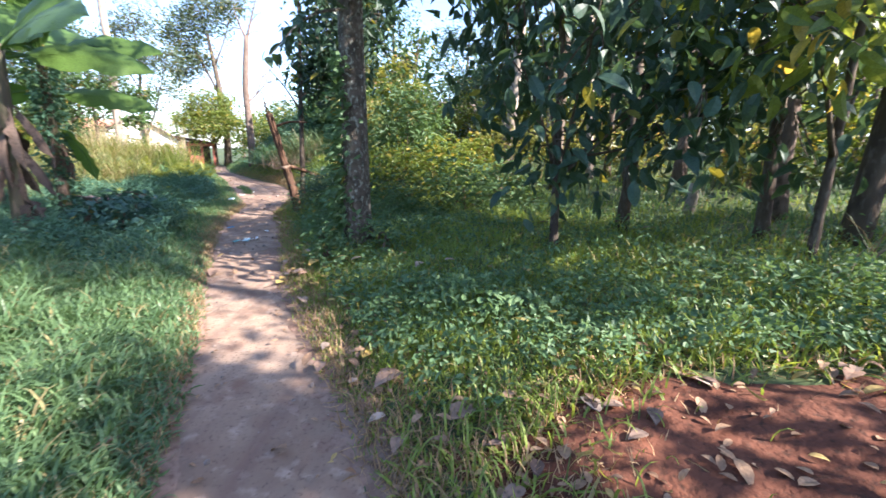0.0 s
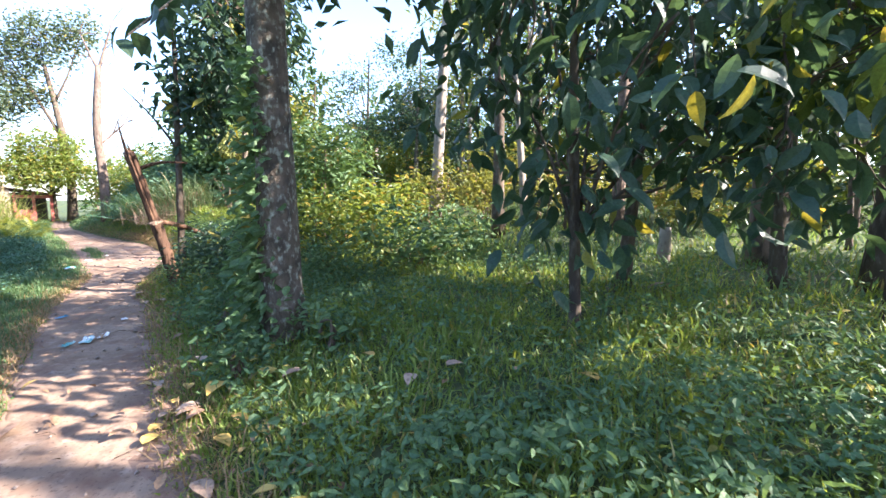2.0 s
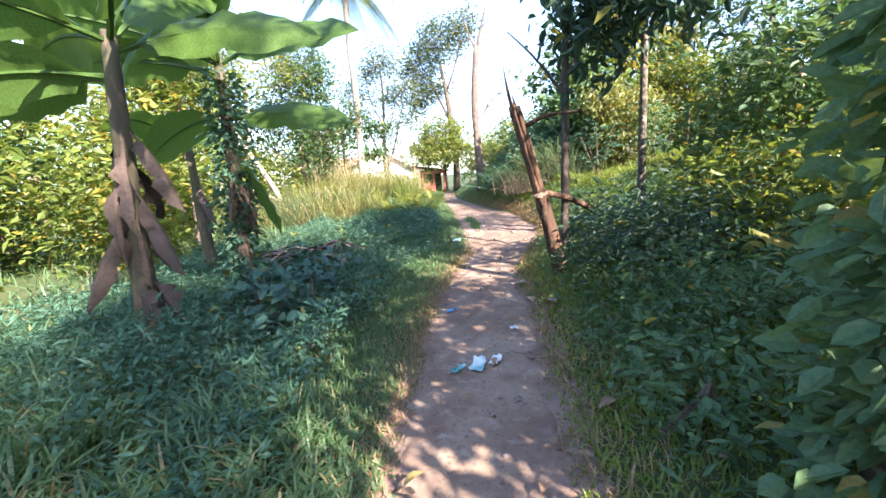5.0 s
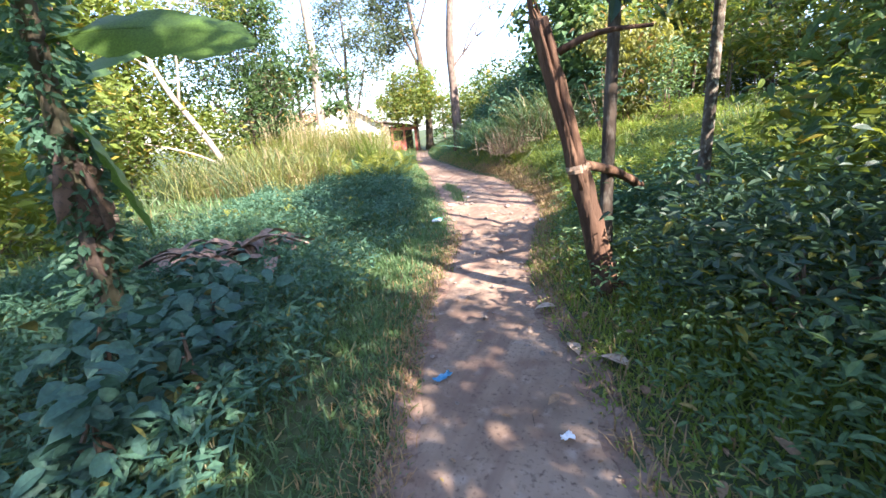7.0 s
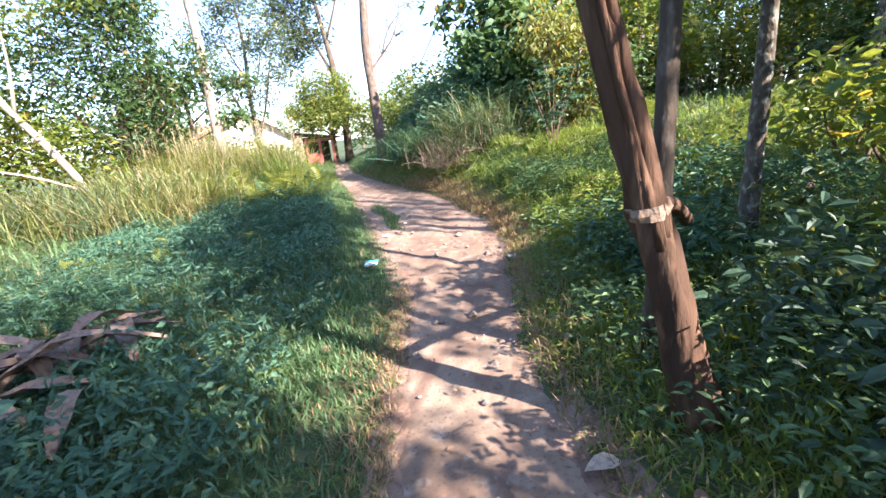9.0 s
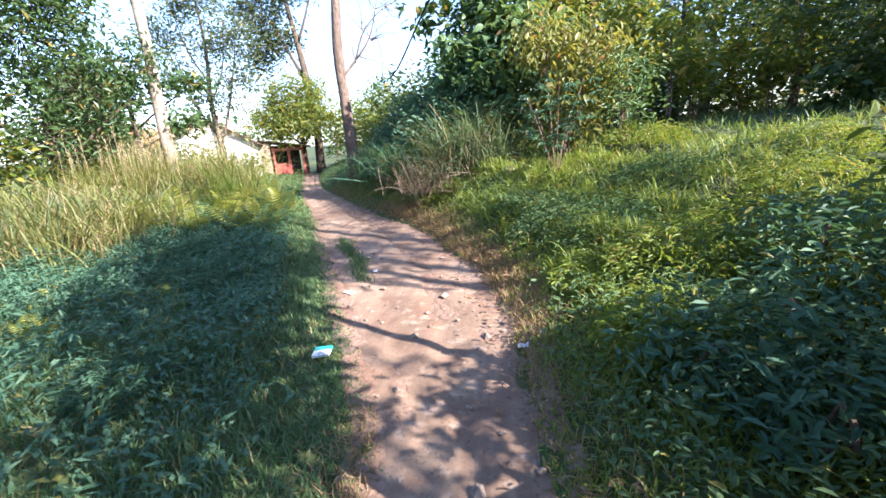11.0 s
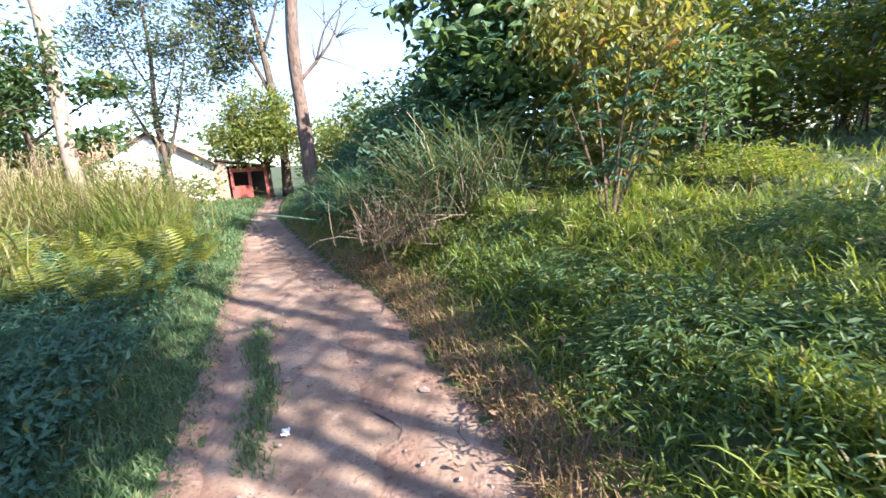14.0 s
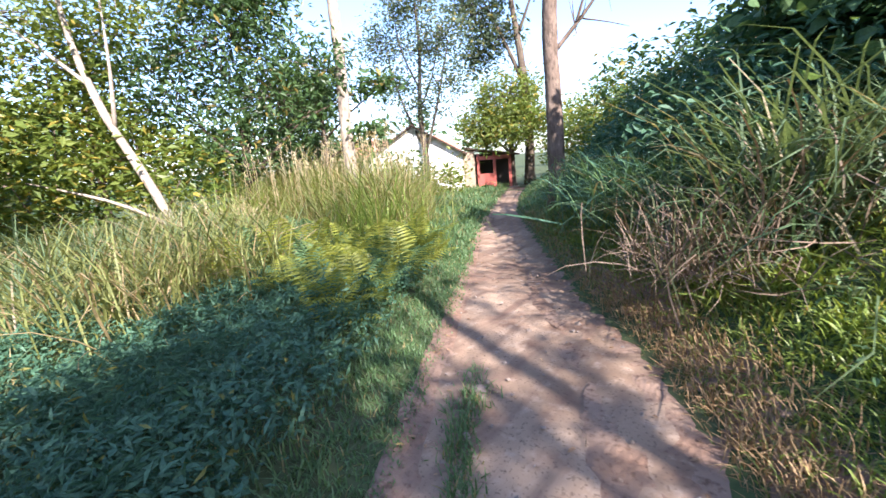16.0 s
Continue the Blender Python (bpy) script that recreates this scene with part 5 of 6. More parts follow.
# woods: trees of their own, nearer to farther
# several, mostly out of view on the right, are added to cast path shade
woods = [((9.35, 0.25), 12.6, M_BARK_GREY, M_MANGO, 0.78, 600, 1.05, 0.4), ((9.4, 3.9), 5.0, M_BARK_DARK, M_DARK, 0.55, 280, 0.9, 0.5), ((8.3, -1.5), 7.0, M_BARK_GREY, M_MANGO, 0.9, 230, 0.28, 0.1), ((7.9, 1.15), 5.9, M_BARK_DARK, M_MANGO, 0.92, 260, 0.85, 0.1), ((4.6, 11.0), 8.7, M_BARK_DARK, M_MANGO, 0.93, 130, 0.6, 0.2), ((8.0, 2.4), 12.6, M_BARK_GREY, M_MANGO, 0.6, 580, 1.2), ((4.4, 5.9), 5.2, M_BARK_DARK, M_DARK, 0.6, 180, 0.9), ((5.4, 7.0), 8.4, M_BARK_GREY, M_MANGO, 0.88, 110, 0.6), ((4.15, 12.5), 6.8, M_BARK_PALE, M_LIGHT, 0.8, 60, 0.5), ((1.84, 13.3), 11.5, M_BARK_PALE, M_MANGO, 0.9, 150, 0.9), ((6.4, -0.3), 4.2, M_BARK_DARK, M_DARK, 0.6, 190, 0.75, 0.35), ((11.5, 4.2), 5.6, M_BARK_DARK, M_MANGO, 0.72, 300, 0.9, 0.4), ((5.0, 13.5), 6.2, M_BARK_DARK, M_MANGO, 0.5, 110, 0.75), ((7.4, -3.1), 5.9, M_BARK_DARK, M_MANGO, 0.6, 190), ((5.2, 5.4), 10.0, M_BARK_DARK, M_DARK, 0.5, 190), ((2.8, 11.0), 9.3, M_BARK_DARK, M_MANGO, 0.8, 430, 0.9), ((2.7, 6.5), 4.8, M_BARK_DARK, M_DARK, 0.62, 190, 0.8), ((6.0, 11.2), 11.0, M_BARK_GREY, M_MANGO, 0.72, 110, 0.9), ((4.6, 20.0), 8.0, M_BARK_PALE, M_LIGHT, 0.5, 450), ((5.6, 22.2), 9.0, M_BARK_PALE, M_MANGO, 0.36, 500), ((7.8, 17.6), 7.0, M_BARK_DARK, M_MANGO, 0.36, 450), ((10.0, 20.5), 8.0, M_BARK_DARK, M_DARK, 0.45, 380), ((10.4, 9.0), 5.5, M_BARK_DARK, M_MANGO), ((12.0, 13.0), 5.5, M_BARK_GREY, M_MANGO), ((7.0, 19.0), 8.0, M_BARK_GREY, M_MANGO), ((8.5, 23.5), 8.0, M_BARK_DARK, M_MANGO), ((4.0, 26.5), 8.0, M_BARK_DARK, M_MANGO), ((1.0, 28.6), 8.5, M_BARK_DARK, M_DARK), ((12.5, 17.0), 9.0, M_BARK_GREY, M_DARK), ((-6.8, 27.5), 7.0, M_BARK_DARK, M_MANGO), ((-3.6, 28.5), 8.0, M_BARK_DARK, M_MANGO), ((15.2, 0.5), 8.5, M_BARK_GREY, M_MANGO)]
for at_, h, bark, leafm, *more in woods:
    low, many, wide_, loose = (*more, *((0.5, 380, 1.5, 0.9) if not more else (0, 0, 1.25, 0.9))[len(more):])
    rng = np.random.default_rng(int(abs(31 * at_[0] + 770 * at_[1]) * 10))
    cl = [((rng.normal(0, loose), rng.normal(0, loose), h * f), (wide_, wide_, 0.6 * wide_), many) for f in np.linspace(low, 1.0, 5)]
    tree("tree", "woodland tree with a pale straight trunk" if bark is M_BARK_PALE else "woodland or added shade-casting tree with a dark trunk and dense leaves", "tree", at_, up_line(rng.normal(0, 0.3), rng.normal(0, 0.3), h), [0.035 + 0.0105 * h, 0.03 + 0.009 * h, 0.025 + 0.006 * h, 0.03], bark,
         [([(0, 0, c[0][2] * 0.75), (c[0][0] * 0.6, c[0][1] * 0.6, c[0][2] * 0.9), c[0]], 0.04) for c in cl[:4]], cl, size=0.22, mat=leafm, droop=0.3, per=8, spread=0.3, group="woodland trees")

# bushy growth closing the open side and the far edge of the wood
for at_, w, m_ in (((-13.8, 9.5), 1.5, M_LIGHT), ((-16.5, 11.6), 1.9, M_LIGHT), ((-17.5, 9.0), 2.2, M_MANGO), ((-18.5, 12.5), 2.2, M_LIGHT), ((-14.8, 6.6), 1.6, M_LIGHT), ((-17.0, 4.6), 2.0, M_MANGO), ((-20.5, 15.8), 2.2, M_LIGHT), ((-22.0, 18.5), 2.4, M_MANGO), ((-23.5, 22.0), 2.2, M_LIGHT), ((-21.0, 8.0), 2.6, M_LIGHT), ((-24.0, 27.0), 1.8, M_LIGHT), ((-26.0, 31.0), 1.8, M_MANGO), ((-14.2, 33.0), 1.5, M_LIGHT), ((-11.6, 30.5), 1.8, M_LIGHT), ((-9.0, 29.0), 2.0, M_MANGO), ((-12.8, 36.5), 2.2, M_LIGHT), ((-15.4, 40.0), 2.4, M_MANGO), ((-19.2, 17.6), 1.7, M_LIGHT), ((-12.6, 2.4), 1.8, M_MANGO),
                   ((-0.8, 29.6), 2.6, M_MANGO), ((3.0, 29.4), 2.8, M_MANGO), ((6.2, 28.2), 2.8, M_DARK), ((9.6, 26.0), 2.8, M_MANGO), ((11.6, 22.4), 2.8, M_DARK), ((13.0, 19.0), 2.6, M_DARK), ((14.5, 15.5), 2.4, M_DARK), ((-5.0, 27.0), 2.2, M_MANGO), ((-20.0, 28.4), 1.2, M_MANGO), ((-18.5, 29.3), 0.7, M_LIGHT), ((5.4, 31.5), 2.6, M_DARK), ((8.8, 21.8), 2.0, M_MANGO), ((6.0, 23.0), 1.2, M_LIGHT), ((3.4, 22.6), 0.9, M_MANGO), ((10.6, 16.6), 1.8, M_DARK), ((4.4, 24.6), 1.8, M_MANGO), ((2.6, 26.8), 1.6, M_LIGHT), ((7.4, 21.0), 1.6, M_MANGO), ((9.6, 18.6), 1.9, M_MANGO), ((0.2, 27.4), 1.6, M_MANGO), ((-2.4, 26.6), 1.5, M_LIGHT), ((13.0, 9.6), 1.6, M_MANGO), ((12.8, 5.0), 1.4, M_DARK), ((9.8, 11.2), 1.2, M_LIGHT), ((4.6, 17.4), 1.0, M_OLIVE), ((9.6, 3.4), 1.3, M_DARK)):
    shrub("bush", at_, "dense dark bush at the edge of the wood" if m_ is M_DARK else "dense leafy bush in the undergrowth", [((rng.normal(0, 0.5) * w, rng.normal(0, 0.5) * w, w * f), (0.9 * w, 0.9 * w, 0.6 * w), int(330 * w)) for f in (0.3, 0.75, 1.15, 1.5)], m_, 0.24, 0.5, QUAD, 4, 0.2, 7, 0.25)

# far woods all round
bits, tr = [], []
for k in range(190):
    a = rng.uniform(0, 2 * np.pi)
    d = rng.uniform(27, 60)
    x, y = -4 + d * math.cos(a), 12 + d * math.sin(a)
    if -46 < x < -11 and 24 < y < 62 and (d < 36 or rng.uniform() < 0.6):
        continue
    h = rng.uniform(5, 10) if not (-60 < x < -10 and y > 10) else rng.uniform(3, 6)
    z = float(height(x, y))
    tr.append(tube(bend([(x, y, z), (x + 0.2, y, z + h * 0.5), (x, y, z + h)], 5), np.linspace(0.22, 0.08, 5), 6))
    for f in (0.12, 0.35, 0.6, 0.85, 1.05):
        p, _ = clustered((x + rng.normal(0, 1), y + rng.normal(0, 1), z + h * f), (2.4, 2.4, 1.5), 72, 6, 0.5)
        ways, ups = spin(len(p), 0.5, 0.5)
        s = rng.uniform(0.4, 0.8, len(p))
        bits.append(strew(QUAD, p, ways, ups, s, s * 0.6))
whole("far_woods", bits, M_MANGO, "distant green tree crowns around the place", "woods", kind="stuff")
whole("far_trunks", tr, M_BARK_GREY, "distant grey tree trunks of the woods", "woods", kind="stuff")

# ---------------------------------------------------------------- tuft, ferns, tall grass
def tuft(at, label, n, tall, mat, wide=0.02, spread=0.35, lean=0.5, name="grass_tuft", extra=None):
    x, y = at
    t = thing(name, (x, y, float(height(x, y))), label, "grass tuft")
    bx, by = rng.normal(0, spread, n), rng.normal(0, spread, n)
    part("foliage", [blades(bx, by, np.zeros(n), tall, wide, lean, LONG)], mat, t, kind="stuff")
    if extra:
        m = extra
        bx, by = rng.normal(0, spread, m) - 0.2, rng.normal(0, spread, m) - 0.2
        part("dry_foliage", [blades(bx, by, np.zeros(m), tall * 0.8, wide * 0.65, lean * 1.7, LONG)], M_WITHER, t, "dry grey-brown drooping blades", kind="stuff")
    return t


tuft((-5.95, 18.95), "large tuft of tall green cane grass with drooping blades", 420, 1.5, M_CANE, 0.024, 0.34, 0.5, extra=60)
tuft((-6.42, 18.42), "tuft of withered grey-brown drooping grass blades", 90, 1.0, M_CANE, 0.016, 0.28, 0.6, extra=380)
tuft((-5.35, 19.1), "tuft of tall green cane grass", 260, 1.3, M_CANE, 0.019, 0.3, 0.5, extra=60)
for i in range(26):
    u = (i % 13) / 12
    x, y = -6.9 - 2.9 * u + rng.normal(0, 0.1), 19.0 + 3.6 * u + rng.normal(0, 0.15)
    tuft((x + 0.35 + 0.75 * (i > 12), y + 0.1 + 0.4 * (i > 12)), "arching dark green grass on the path bank", 240, rng.uniform(0.7, 1.0), M_CREEP if i % 2 else M_GRASS, 0.022, 0.32, 0.6)
tuft((3.75, 3.8), "sparse pale dry stalks standing beside the soil", 16, 0.85, M_WITHER, 0.012, 0.1, 0.8)
# tall grass with plumes on the open side
n = 0
for i in range(95):
    x, y = rng.uniform(-19.0, -10.6), rng.uniform(17.2, 25.5)
    if left_of(np.array(x), np.array(y)) < 0.9 + 0.3 * (y - 18) or (x > -14 and y < 19.2):
        continue
    t = tuft((x, y), "stand of tall pale grass with feathery plumes", 160, rng.uniform(0.9, 1.5) * (0.75 if y < 19 else 1.62 if y > 20.5 else 1.25), M_REED if i % 3 else M_LUSH, 0.018, 0.4, 0.38, "tall_grass")
    m = 3 if y < 20 else 7
    bx, by = rng.normal(0, 0.35, m), rng.normal(0, 0.35, m)
    hh = rng.uniform(1.1, 1.7, m) * (0.75 if y < 19 else 1.4)
    tops = np.stack([bx + rng.normal(0, 0.12, m), by + rng.normal(0, 0.12, m), hh], 1)
    stalks = [tube(np.array([(bx[k], by[k], 0), 0.5 * np.array((bx[k], by[k], 0)) + 0.5 * tops[k] + rng.normal(0, 0.02, 3), tops[k]]), 0.004, 3, cap=False) for k in range(m)]
    pl = np.repeat(tops, 7, 0) + rng.normal(size=(m * 7, 3)) * (0.02, 0.02, 0.06)
    part("plume", stalks + [strew(QUAD, pl, rng.normal(size=(m * 7, 3)) * (0.5, 0.5, 0.3) + (0, 0, 1), rng.normal(size=(m * 7, 3)), 0.11, 0.018)], M_PLUME, t, "pale feathery seed heads", kind="stuff")

for i in range(30):
    x, y = rng.uniform(-17.5, -12.0), rng.uniform(14.9, 17.6)
    tuft((x, y), "clump of tall grey-green arching cane grass", 150, rng.uniform(1.0, 1.5), M_CANE if i % 2 else M_REED, 0.02, 0.4, 0.5, "tall_grass")


def fern(at, n, length, group="ferns"):
    x, y = at
    f = thing("fern", (x, y, float(height(x, y))), "bright green fern with arching feathery fronds", "fern", group)
    for k in range(n):
        a = k * 2.399 + rng.uniform(0, 0.6)
        L = length * rng.uniform(0.7, 1.15)
        s = np.linspace(0, 1, 8)
        e = rng.uniform(0.6, 1.35)
        rib = np.stack([np.cos(a) * s * L * math.cos(e), np.sin(a) * s * L * math.cos(e), s * L * math.sin(e) - 0.3 * s ** 2.6 * L], 1)
        m = 15
        u = np.linspace(0.15, 0.98, m)
        q = np.stack([np.interp(u, s, rib[:, i]) for i in range(3)], 1)
        d = unit(np.gradient(q, axis=0))
        side = unit(np.cross(d, (0, 0, 1)))
        ln = L * 0.22 * np.sin(np.linspace(0.9, 3.05, m))
        bits = [strew(QUAD, q, sg * side + 0.35 * d - np.array([0, 0, 0.12]), np.cross(side, d), ln, L * 0.026) for sg in (-1, 1)]
        part("frond", [tube(rib, np.linspace(0.006, 0.002, 8), 3, cap=False)] + bits, M_HERB if (k + n) % 3 == 0 else M_FERN, f)


for i in range(46):
    x, y = rng.uniform(-13.6, -9.6), rng.uniform(16.4, 19.8)
    if left_of(np.array(x), np.array(y)) > 0.35:
        fern((x, y), 6 + i % 3, rng.uniform(0.75, 1.35))
for at_ in ((-9.4, 12.6), (-10.2, 13.2), (-8.9, 13.5), (-11.0, 12.4)):
    fern(at_, 7, 0.55)

# ---------------------------------------------------------------- houses
house = thing("house", (-19.4, 31.5, 0.12), "white plastered house with a low gable roof and red porch", "house")
house.rotation_euler = (0, 0, radians(37))
M_WHITE = paint_mat("white_plaster", (0.80, 0.78, 0.74), 0.7, (0.5, 0.46, 0.4), 0.62)
M_REDP = paint_mat("red_paint", (0.33, 0.08, 0.06), 0.5, (0.3, 0.06, 0.05), 0.6)
M_WOOD = rough_mat("weathered_boards", (0.24, 0.19, 0.14), (0.36, 0.29, 0.22), (0.16, 0.12, 0.09), 4.0, 18.0)
M_ROOF = rough_mat("rusty_sheet", (0.10, 0.075, 0.065), (0.17, 0.12, 0.10), (0.24, 0.12, 0.08), 2.0, 9.0, 0.7, 0.3)
M_TILE = rough_mat("clay_roof", (0.45, 0.19, 0.12), (0.55, 0.27, 0.18), (0.35, 0.16, 0.1), 2.0, 9.0, 0.8, 0.3)
M_PORCH_SHADE = paint_mat("porch_shade", (0.05, 0.04, 0.035), 0.8, (0.08, 0.06, 0.05), 0.6)


def prism(x0, x1, xr, z_eave, z_ridge, y0, y1):
    """A gabled body: ridge at xr, running along y."""
    pr = [(x0, 0), (x1, 0), (x1, z_eave), (xr, z_ridge), (x0, z_eave)]
    v = np.array([(x, y0, z) for x, z in pr] + [(x, y1, z) for x, z in pr], float)
    loops = [4, 3, 2, 1, 0, 5, 6, 7, 8, 9]
    size = [5, 5]
    for k in range(5):
        j = (k + 1) % 5
        loops += [k, j, 5 + j, 5 + k]
        size.append(4)
    return v, np.array(loops), np.array(size)


def slab(p0, p1, p2, p3, thick=0.06, waves=0):
    """A roof sheet through four corners (low edge p0 p1, high edge p3 p2), corrugated."""
    p0, p1, p2, p3 = (np.array(p, float) for p in (p0, p1, p2, p3))
    nn = max(2, waves * 4 + 1)
    u = np.linspace(0, 1, nn)
    nor = np.cross(p1 - p0, p3 - p0)
    nor /= np.linalg.norm(nor)
    wv = (0.02 * np.sin(u * waves * 2 * np.pi))[:, None] * nor if waves else 0
    lo, hi = p0 + u[:, None] * (p1 - p0) + wv, p3 + u[:, None] * (p2 - p3) + wv
    v = np.stack([lo, hi, hi - nor * thick, lo - nor * thick, lo], 1).reshape(-1, 3)
    return grid_bits(v, nn, 5)


part("wall", prism(-4.8, 0, -2.4, 2.05, 3.45, 0, 6.0), M_WHITE, house)
part("roof", [slab((0.25, -0.35, 1.95), (0.25, 6.3, 1.95), (-2.4, 6.3, 3.55), (-2.4, -0.35, 3.55), 0.05, 26), slab((-2.4, -0.35, 3.56), (-2.4, 6.3, 3.56), (-5.05, 6.3, 1.95), (-5.05, -0.35, 1.95), 0.05, 26)], M_ROOF, house, "dark rusty corrugated roof")
part("porch_roof", slab((2.9, 0.4, 1.75), (2.9, 5.8, 1.75), (0.1, 5.8, 2.25), (0.1, 0.4, 2.25), 0.05, 20), M_ROOF, house)
part("side_wall", box(0.02, 0.6, 0, 0.6, 0.72, 2.05), M_WOOD, house, "weathered board wall")
for k in range(5):
    part("board", box(0.03 + k * 0.115, 0.575, 0.05, 0.135 + k * 0.115, 0.6, 2.0), M_WOOD, house)
# near-black wall colour stands in for the shade inside the porch
part("back_wall", box(0.62, 3.6, 0, 2.6, 3.72, 1.9), M_PORCH_SHADE, house, "porch wall coloured dark for shade")
for x in (0.72, 1.55, 2.35):
    part("post", box(x, 0.75, 0, x + 0.14, 0.89, 1.9), M_REDP, house, "red painted post")
part("railing", box(0.72, 0.78, 0.25, 1.6, 0.86, 0.85), M_REDP, house, "red painted panel")
part("lintel", box(0.70, 0.77, 1.55, 2.5, 0.87, 1.75), M_REDP, house)
part("floor_slab", box(0.02, 0.45, -0.15, 2.8, 3.7, 0.1), M_STONE, house)

house2 = thing("house", (-31.0, 38.5, 0.0), "pale house with a terracotta tiled roof behind the grass", "house")
house2.rotation_euler = (0, 0, radians(55))
part("wall", prism(-4.5, 4.5, 0, 2.4, 2.5, 0, 6), M_WHITE, house2)
part("roof", [slab((-5.0, -0.5, 2.35), (5.0, -0.5, 2.35), (5.0, 3.0, 4.0), (-5.0, 3.0, 4.0), 0.08, 30), slab((-5.0, 3.0, 4.0), (5.0, 3.0, 4.0), (5.0, 6.5, 2.35), (-5.0, 6.5, 2.35), 0.08, 30)], M_TILE, house2, "terracotta tiled roof")
house3 = thing("house", (-1.0, 31.5, 1.3), "pale blue-grey house glimpsed behind the shrubs", "house")
M_BLUE = paint_mat("blue_grey_wall", (0.42, 0.50, 0.60), 0.7, (0.35, 0.38, 0.42), 0.6)
part("wall", prism(-2.6, 3.0, 0, 2.9, 3.0, 0, 5), M_BLUE, house3)
part("roof", [slab((-3.0, -0.5, 2.85), (3.4, -0.5, 2.85), (3.4, 2.5, 4.0), (-3.0, 2.5, 4.0), 0.06, 24), slab((-3.0, 2.5, 4.0), (3.4, 2.5, 4.0), (3.4, 5.5, 2.85), (-3.0, 5.5, 2.85), 0.06, 24)], M_STONE, house3, "grey sheet roof")

# ---------------------------------------------------------------- small things
whole("hanging_vine", [tube(bend([(-3.35, 10.85, 3.7), (-4.85, 11.5, 2.5), (-5.3, 12.3, 2.27), (-5.75, 13.3, 2.32), (-6.4, 15.4, 2.85), (-7.6, 18.6, 4.6), (-9.6, 23.3, 7.9)], 34), np.linspace(0.005, 0.004, 34), 5, 0.1)], M_BARK_DARK, "thin dark vine sagging between trees over the path", "vine")


def scrap(at, label, mat, size, name="litter"):
    """A crumpled flat scrap of wrapper."""
    g = 7
    u, v = np.meshgrid(np.linspace(-0.5, 0.5, g), np.linspace(-0.5, 0.5, g), indexing="ij")
    a = rng.uniform(0, 6.28)
    x, y = u * size[0] + rng.normal(0, 0.006, u.shape), v * size[1] + rng.normal(0, 0.006, u.shape)
    z = np.abs(rng.normal(0, 0.012, u.shape)) + 0.012
    p = np.stack([x * math.cos(a) - y * math.sin(a), x * math.sin(a) + y * math.cos(a), z], -1).reshape(-1, 3)
    ob = whole(name, grid_bits(p, g, g), mat, label, "litter", at=(at[0], at[1], float(height(*at)) + 0.005))
    mod = ob.modifiers.new("thick", "SOLIDIFY")
    mod.thickness = 0.002
    return ob


M_TEAL = paint_mat("teal_plastic", (0.10, 0.33, 0.31), 0.4, (0.7, 0.74, 0.72), 0.44)
M_PAPER = paint_mat("white_wrapper", (0.75, 0.76, 0.76), 0.45, (0.55, 0.55, 0.52), 0.6)
M_BLUEP = paint_mat("blue_plastic", (0.05, 0.22, 0.38), 0.4, (0.3, 0.45, 0.6), 0.6)
scrap((-3.47, 7.42), "crumpled teal and white plastic wrapper on the path", M_TEAL, (0.26, 0.10))
scrap((-3.36, 7.53), "crumpled white plastic wrapper on the path", M_PAPER, (0.16, 0.07))
scrap((-3.58, 7.28), "crumpled teal plastic wrapper on the path", M_TEAL, (0.14, 0.06))
scrap((-3.46, 8.26), "small white scrap of paper on the path", M_PAPER, (0.06, 0.035))
scrap((-4.31, 8.56), "bright blue scrap of plastic on the path", M_BLUEP, (0.13, 0.05))


def packet(at, turn):
    """A small empty box lying on the grass, printed teal above and grey below."""
    pk = thing("packet", (at[0], at[1], float(height(*at)) + 0.05), "small flattened white and teal packet on the grass", "packet")
    pk.rotation_euler = (math.radians(7), math.radians(-5), math.radians(turn))
    part("body", box(-0.075, -0.065, 0, 0.075, 0.065, 0.022), M_PAPER, pk)
    part("printed_band", box(-0.0755, 0.012, -0.0005, 0.0755, 0.0655, 0.024), M_PRINT, pk, "bright teal printed band")
    part("flap", box(-0.07, 0.065, 0.004, 0.07, 0.082, 0.008), M_PAPER, pk, "torn open paper flap")
    for x in (-0.042, 0.03):
        part("printed_spot", tube([(x, 0.034, 0.0235), (x, 0.034, 0.0255)], 0.018, 12), M_BLUEP, pk, "dark blue printed spot")
    for y, w in ((-0.012, 0.045), (-0.03, 0.06)):
        part("printed_line", box(-w / 2, y - 0.004, 0.021, w / 2, y + 0.004, 0.0235), M_INK, pk, "unreadable grey printed line")


M_PRINT = paint_mat("teal_print", (0.03, 0.38, 0.33), 0.4, (0.35, 0.55, 0.52), 0.7)
M_INK = paint_mat("grey_print", (0.2, 0.23, 0.25), 0.5, (0.35, 0.36, 0.36), 0.6)
packet((-6.3, 12.62), 8)
scrap((-4.6, 12.9), "small white scrap of paper at the path edge", M_PAPER, (0.09, 0.06))
scrap((-6.70, 14.12), "grey scrap of paper in the dirt", M_PAPER, (0.15, 0.07))
scrap((-6.65, 14.9), "white scrap of paper on the dirt path", M_PAPER, (0.07, 0.05))


LEAVES_ON_GRASS = [((-1.6, 5.4), 0.2, M_FALLEN_Y), ((-1.35, 5.4), 0.17, M_FALLEN_Y), ((-1.0, 5.35), 0.17, M_FALLEN), ((-0.46, 5.3), 0.15, M_FALLEN_Y), ((0.03, 4.9), 0.17, M_FALLEN), ((0.9, 4.3), 0.18, M_FALLEN_Y), ((-0.22, 4.85), 0.16, M_FALLEN), ((3.1, 6.1), 0.3, M_FALLEN), ((1.7, 6.7), 0.22, M_FALLEN), ((-1.9, 5.95), 0.16, M_FALLEN)]


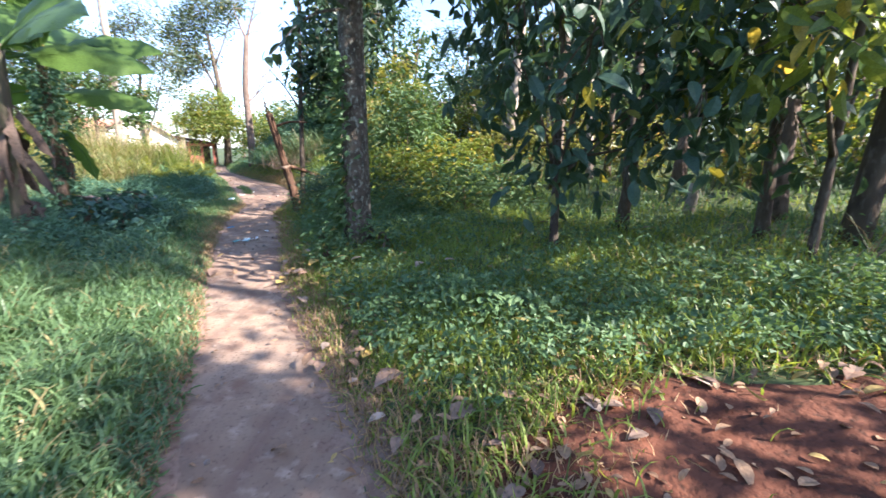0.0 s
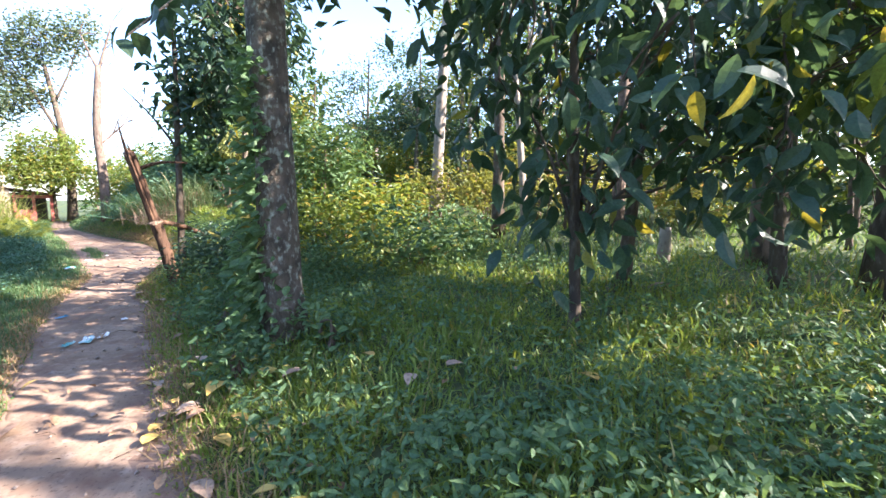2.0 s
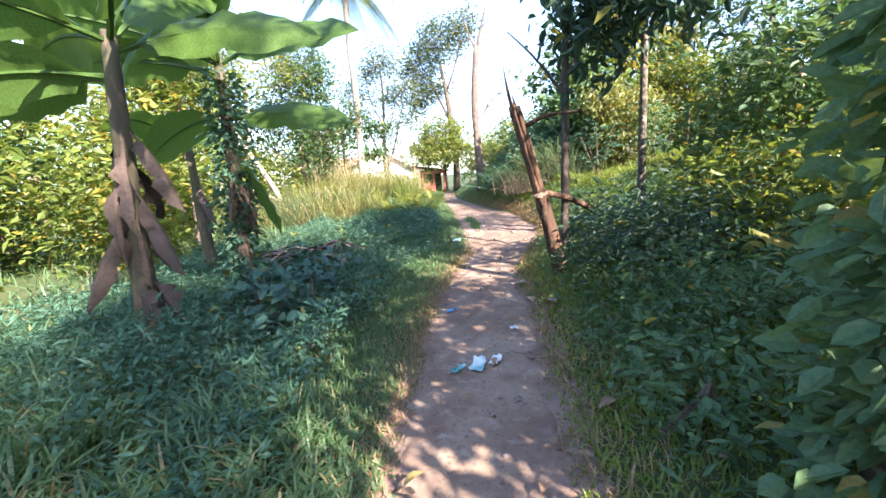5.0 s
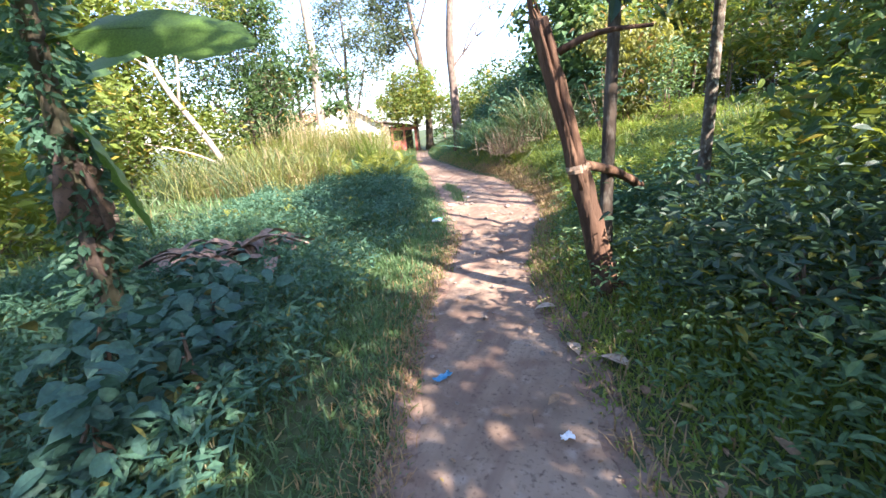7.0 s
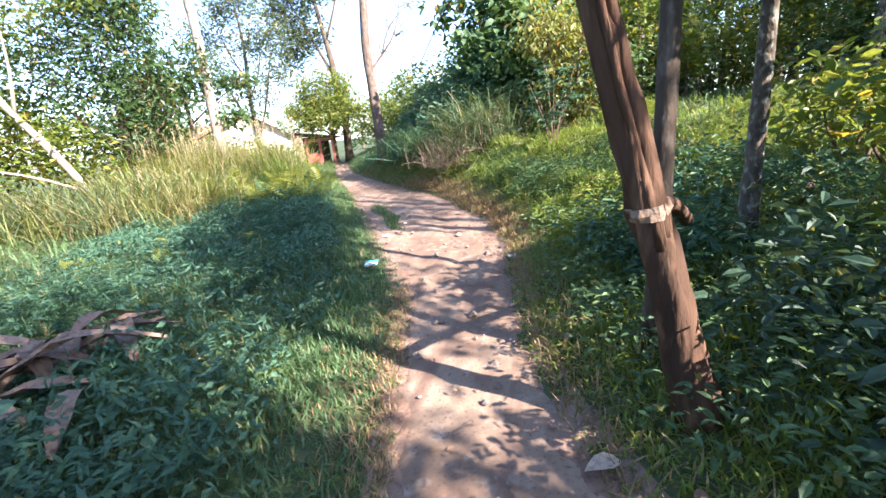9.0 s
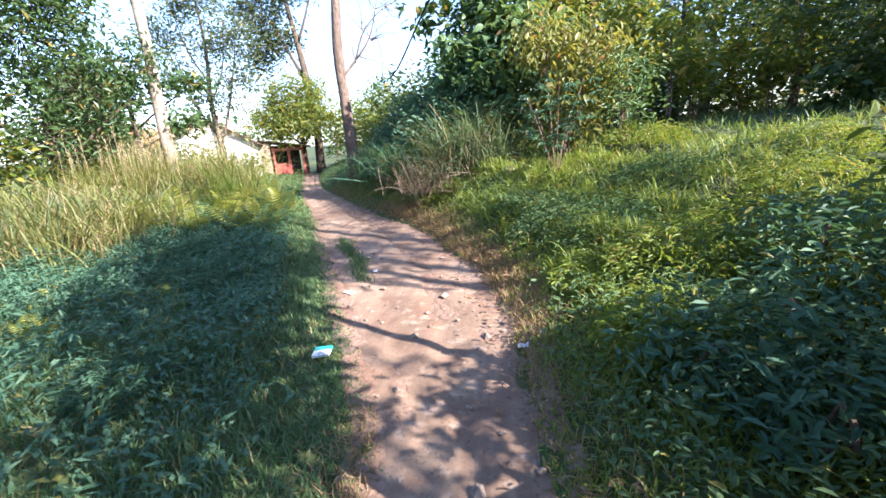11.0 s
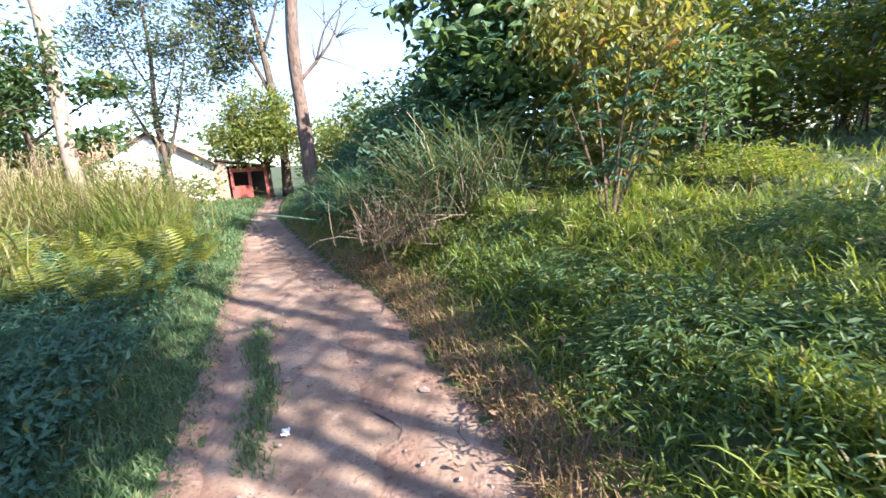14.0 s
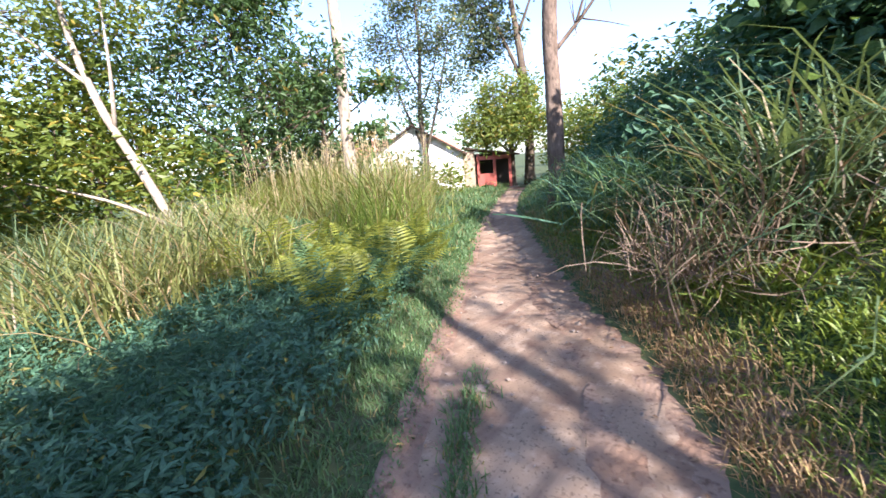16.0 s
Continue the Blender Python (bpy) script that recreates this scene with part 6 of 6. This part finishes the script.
def dead_leaf(at, size, mat, label, lift=0.015):
    ob = whole("fallen_leaf", strew(BROAD, [(0, 0, 0.03)], [(math.cos(at[0] * 9), math.sin(at[0] * 9), 0.06)], [(0.1, 0.1, 1)], [size], [size * 0.6]), mat, label, "fallen leaf", "fallen leaves", at=(at[0], at[1], float(height(*at)) + lift))
    mod = ob.modifiers.new("thick", "SOLIDIFY")
    mod.thickness = 0.003
    return ob


for at_, s in (((-0.25, 2.75), 0.3), ((1.62, 2.3), 0.22), ((2.5, 2.4), 0.2), ((0.1, 2.2), 0.3), ((0.9, 2.15), 0.24), ((2.9, 2.0), 0.24), ((-2.0, 5.3), 0.3), ((-2.95, 5.45), 0.3), ((-3.2, 8.9), 0.26), ((-3.8, 9.75), 0.22), ((-5.0, 7.1), 0.2), ((-2.2, 7.4), 0.24), ((-1.5, 4.4), 0.24), ((-3.6, 9.2), 0.2)):
    dead_leaf(at_, s * 0.8, M_FALLEN, "large curled brown dead leaf on the ground")
for k in range(42):
    a_, r_ = rng.uniform(0, 2 * np.pi), rng.uniform(0.15, 1.05) ** 0.6
    dead_leaf((1.95 + 1.7 * r_ * math.cos(a_), 1.75 + 0.92 * r_ * math.sin(a_)), rng.uniform(0.07, 0.15), M_LITTER, "curled brown dead leaf on the red soil", lift=0.025)
for k in range(16):
    y_ = rng.uniform(1.2, 6.0)
    dead_leaf((float(np.interp(y_, PY, PR)) + rng.uniform(-0.05, 0.5), y_), rng.uniform(0.08, 0.17), M_FALLEN if k % 3 else M_FALLEN_Y, "dry leaf lying along the edge of the path", lift=0.03)
for at_ in ((-1.75, 5.2), (-1.95, 4.9), (-1.45, 5.0), (-1.2, 4.7), (-1.9, 5.6), (-1.3, 5.5)):
    dead_leaf(at_, 0.15, M_FALLEN_Y, "fallen yellow leaf on the grass verge")
for at_, s, m_ in LEAVES_ON_GRASS:
    dead_leaf(at_, s, m_, "large dry leaf caught on top of the grass", lift=0.09)
# heap of dry banana leaves
M_HEAP = single_mat("pinkish_dry_leaf", (0.13, 0.085, 0.06), (0.29, 0.20, 0.15))
for k in range(30):
    x, y = -7.8 + rng.normal(0, 0.5), 9.75 + rng.normal(0, 0.3)
    a = rng.uniform(0, 6.28)
    L = rng.uniform(0.6, 1.0)
    pts = bend([(-L / 2 * math.cos(a), -L / 2 * math.sin(a), 0.08), (0, 0, 0.14 + 0.006 * k), (L / 2 * math.cos(a), L / 2 * math.sin(a), 0.05)], 9)
    sd = np.array([-math.sin(a), math.cos(a), 0])
    w = 0.07 * np.sin(np.linspace(0.25, 2.9, 9))
    v = np.stack([pts + sd * (u * w)[:, None] + np.array([0, 0, 1]) * (abs(u) * 0.03 + rng.normal(0, 0.008, 9))[:, None] for u in (-1, -0.4, 0.2, 1)], 1).reshape(-1, 3)
    ob = whole("dry_banana_leaf", grid_bits(v, 9, 4), M_HEAP, "dry brown banana leaf heaped in the grass", "dead leaf", "heap of dry leaves", at=(x, y, float(height(x, y)) + 0.16))
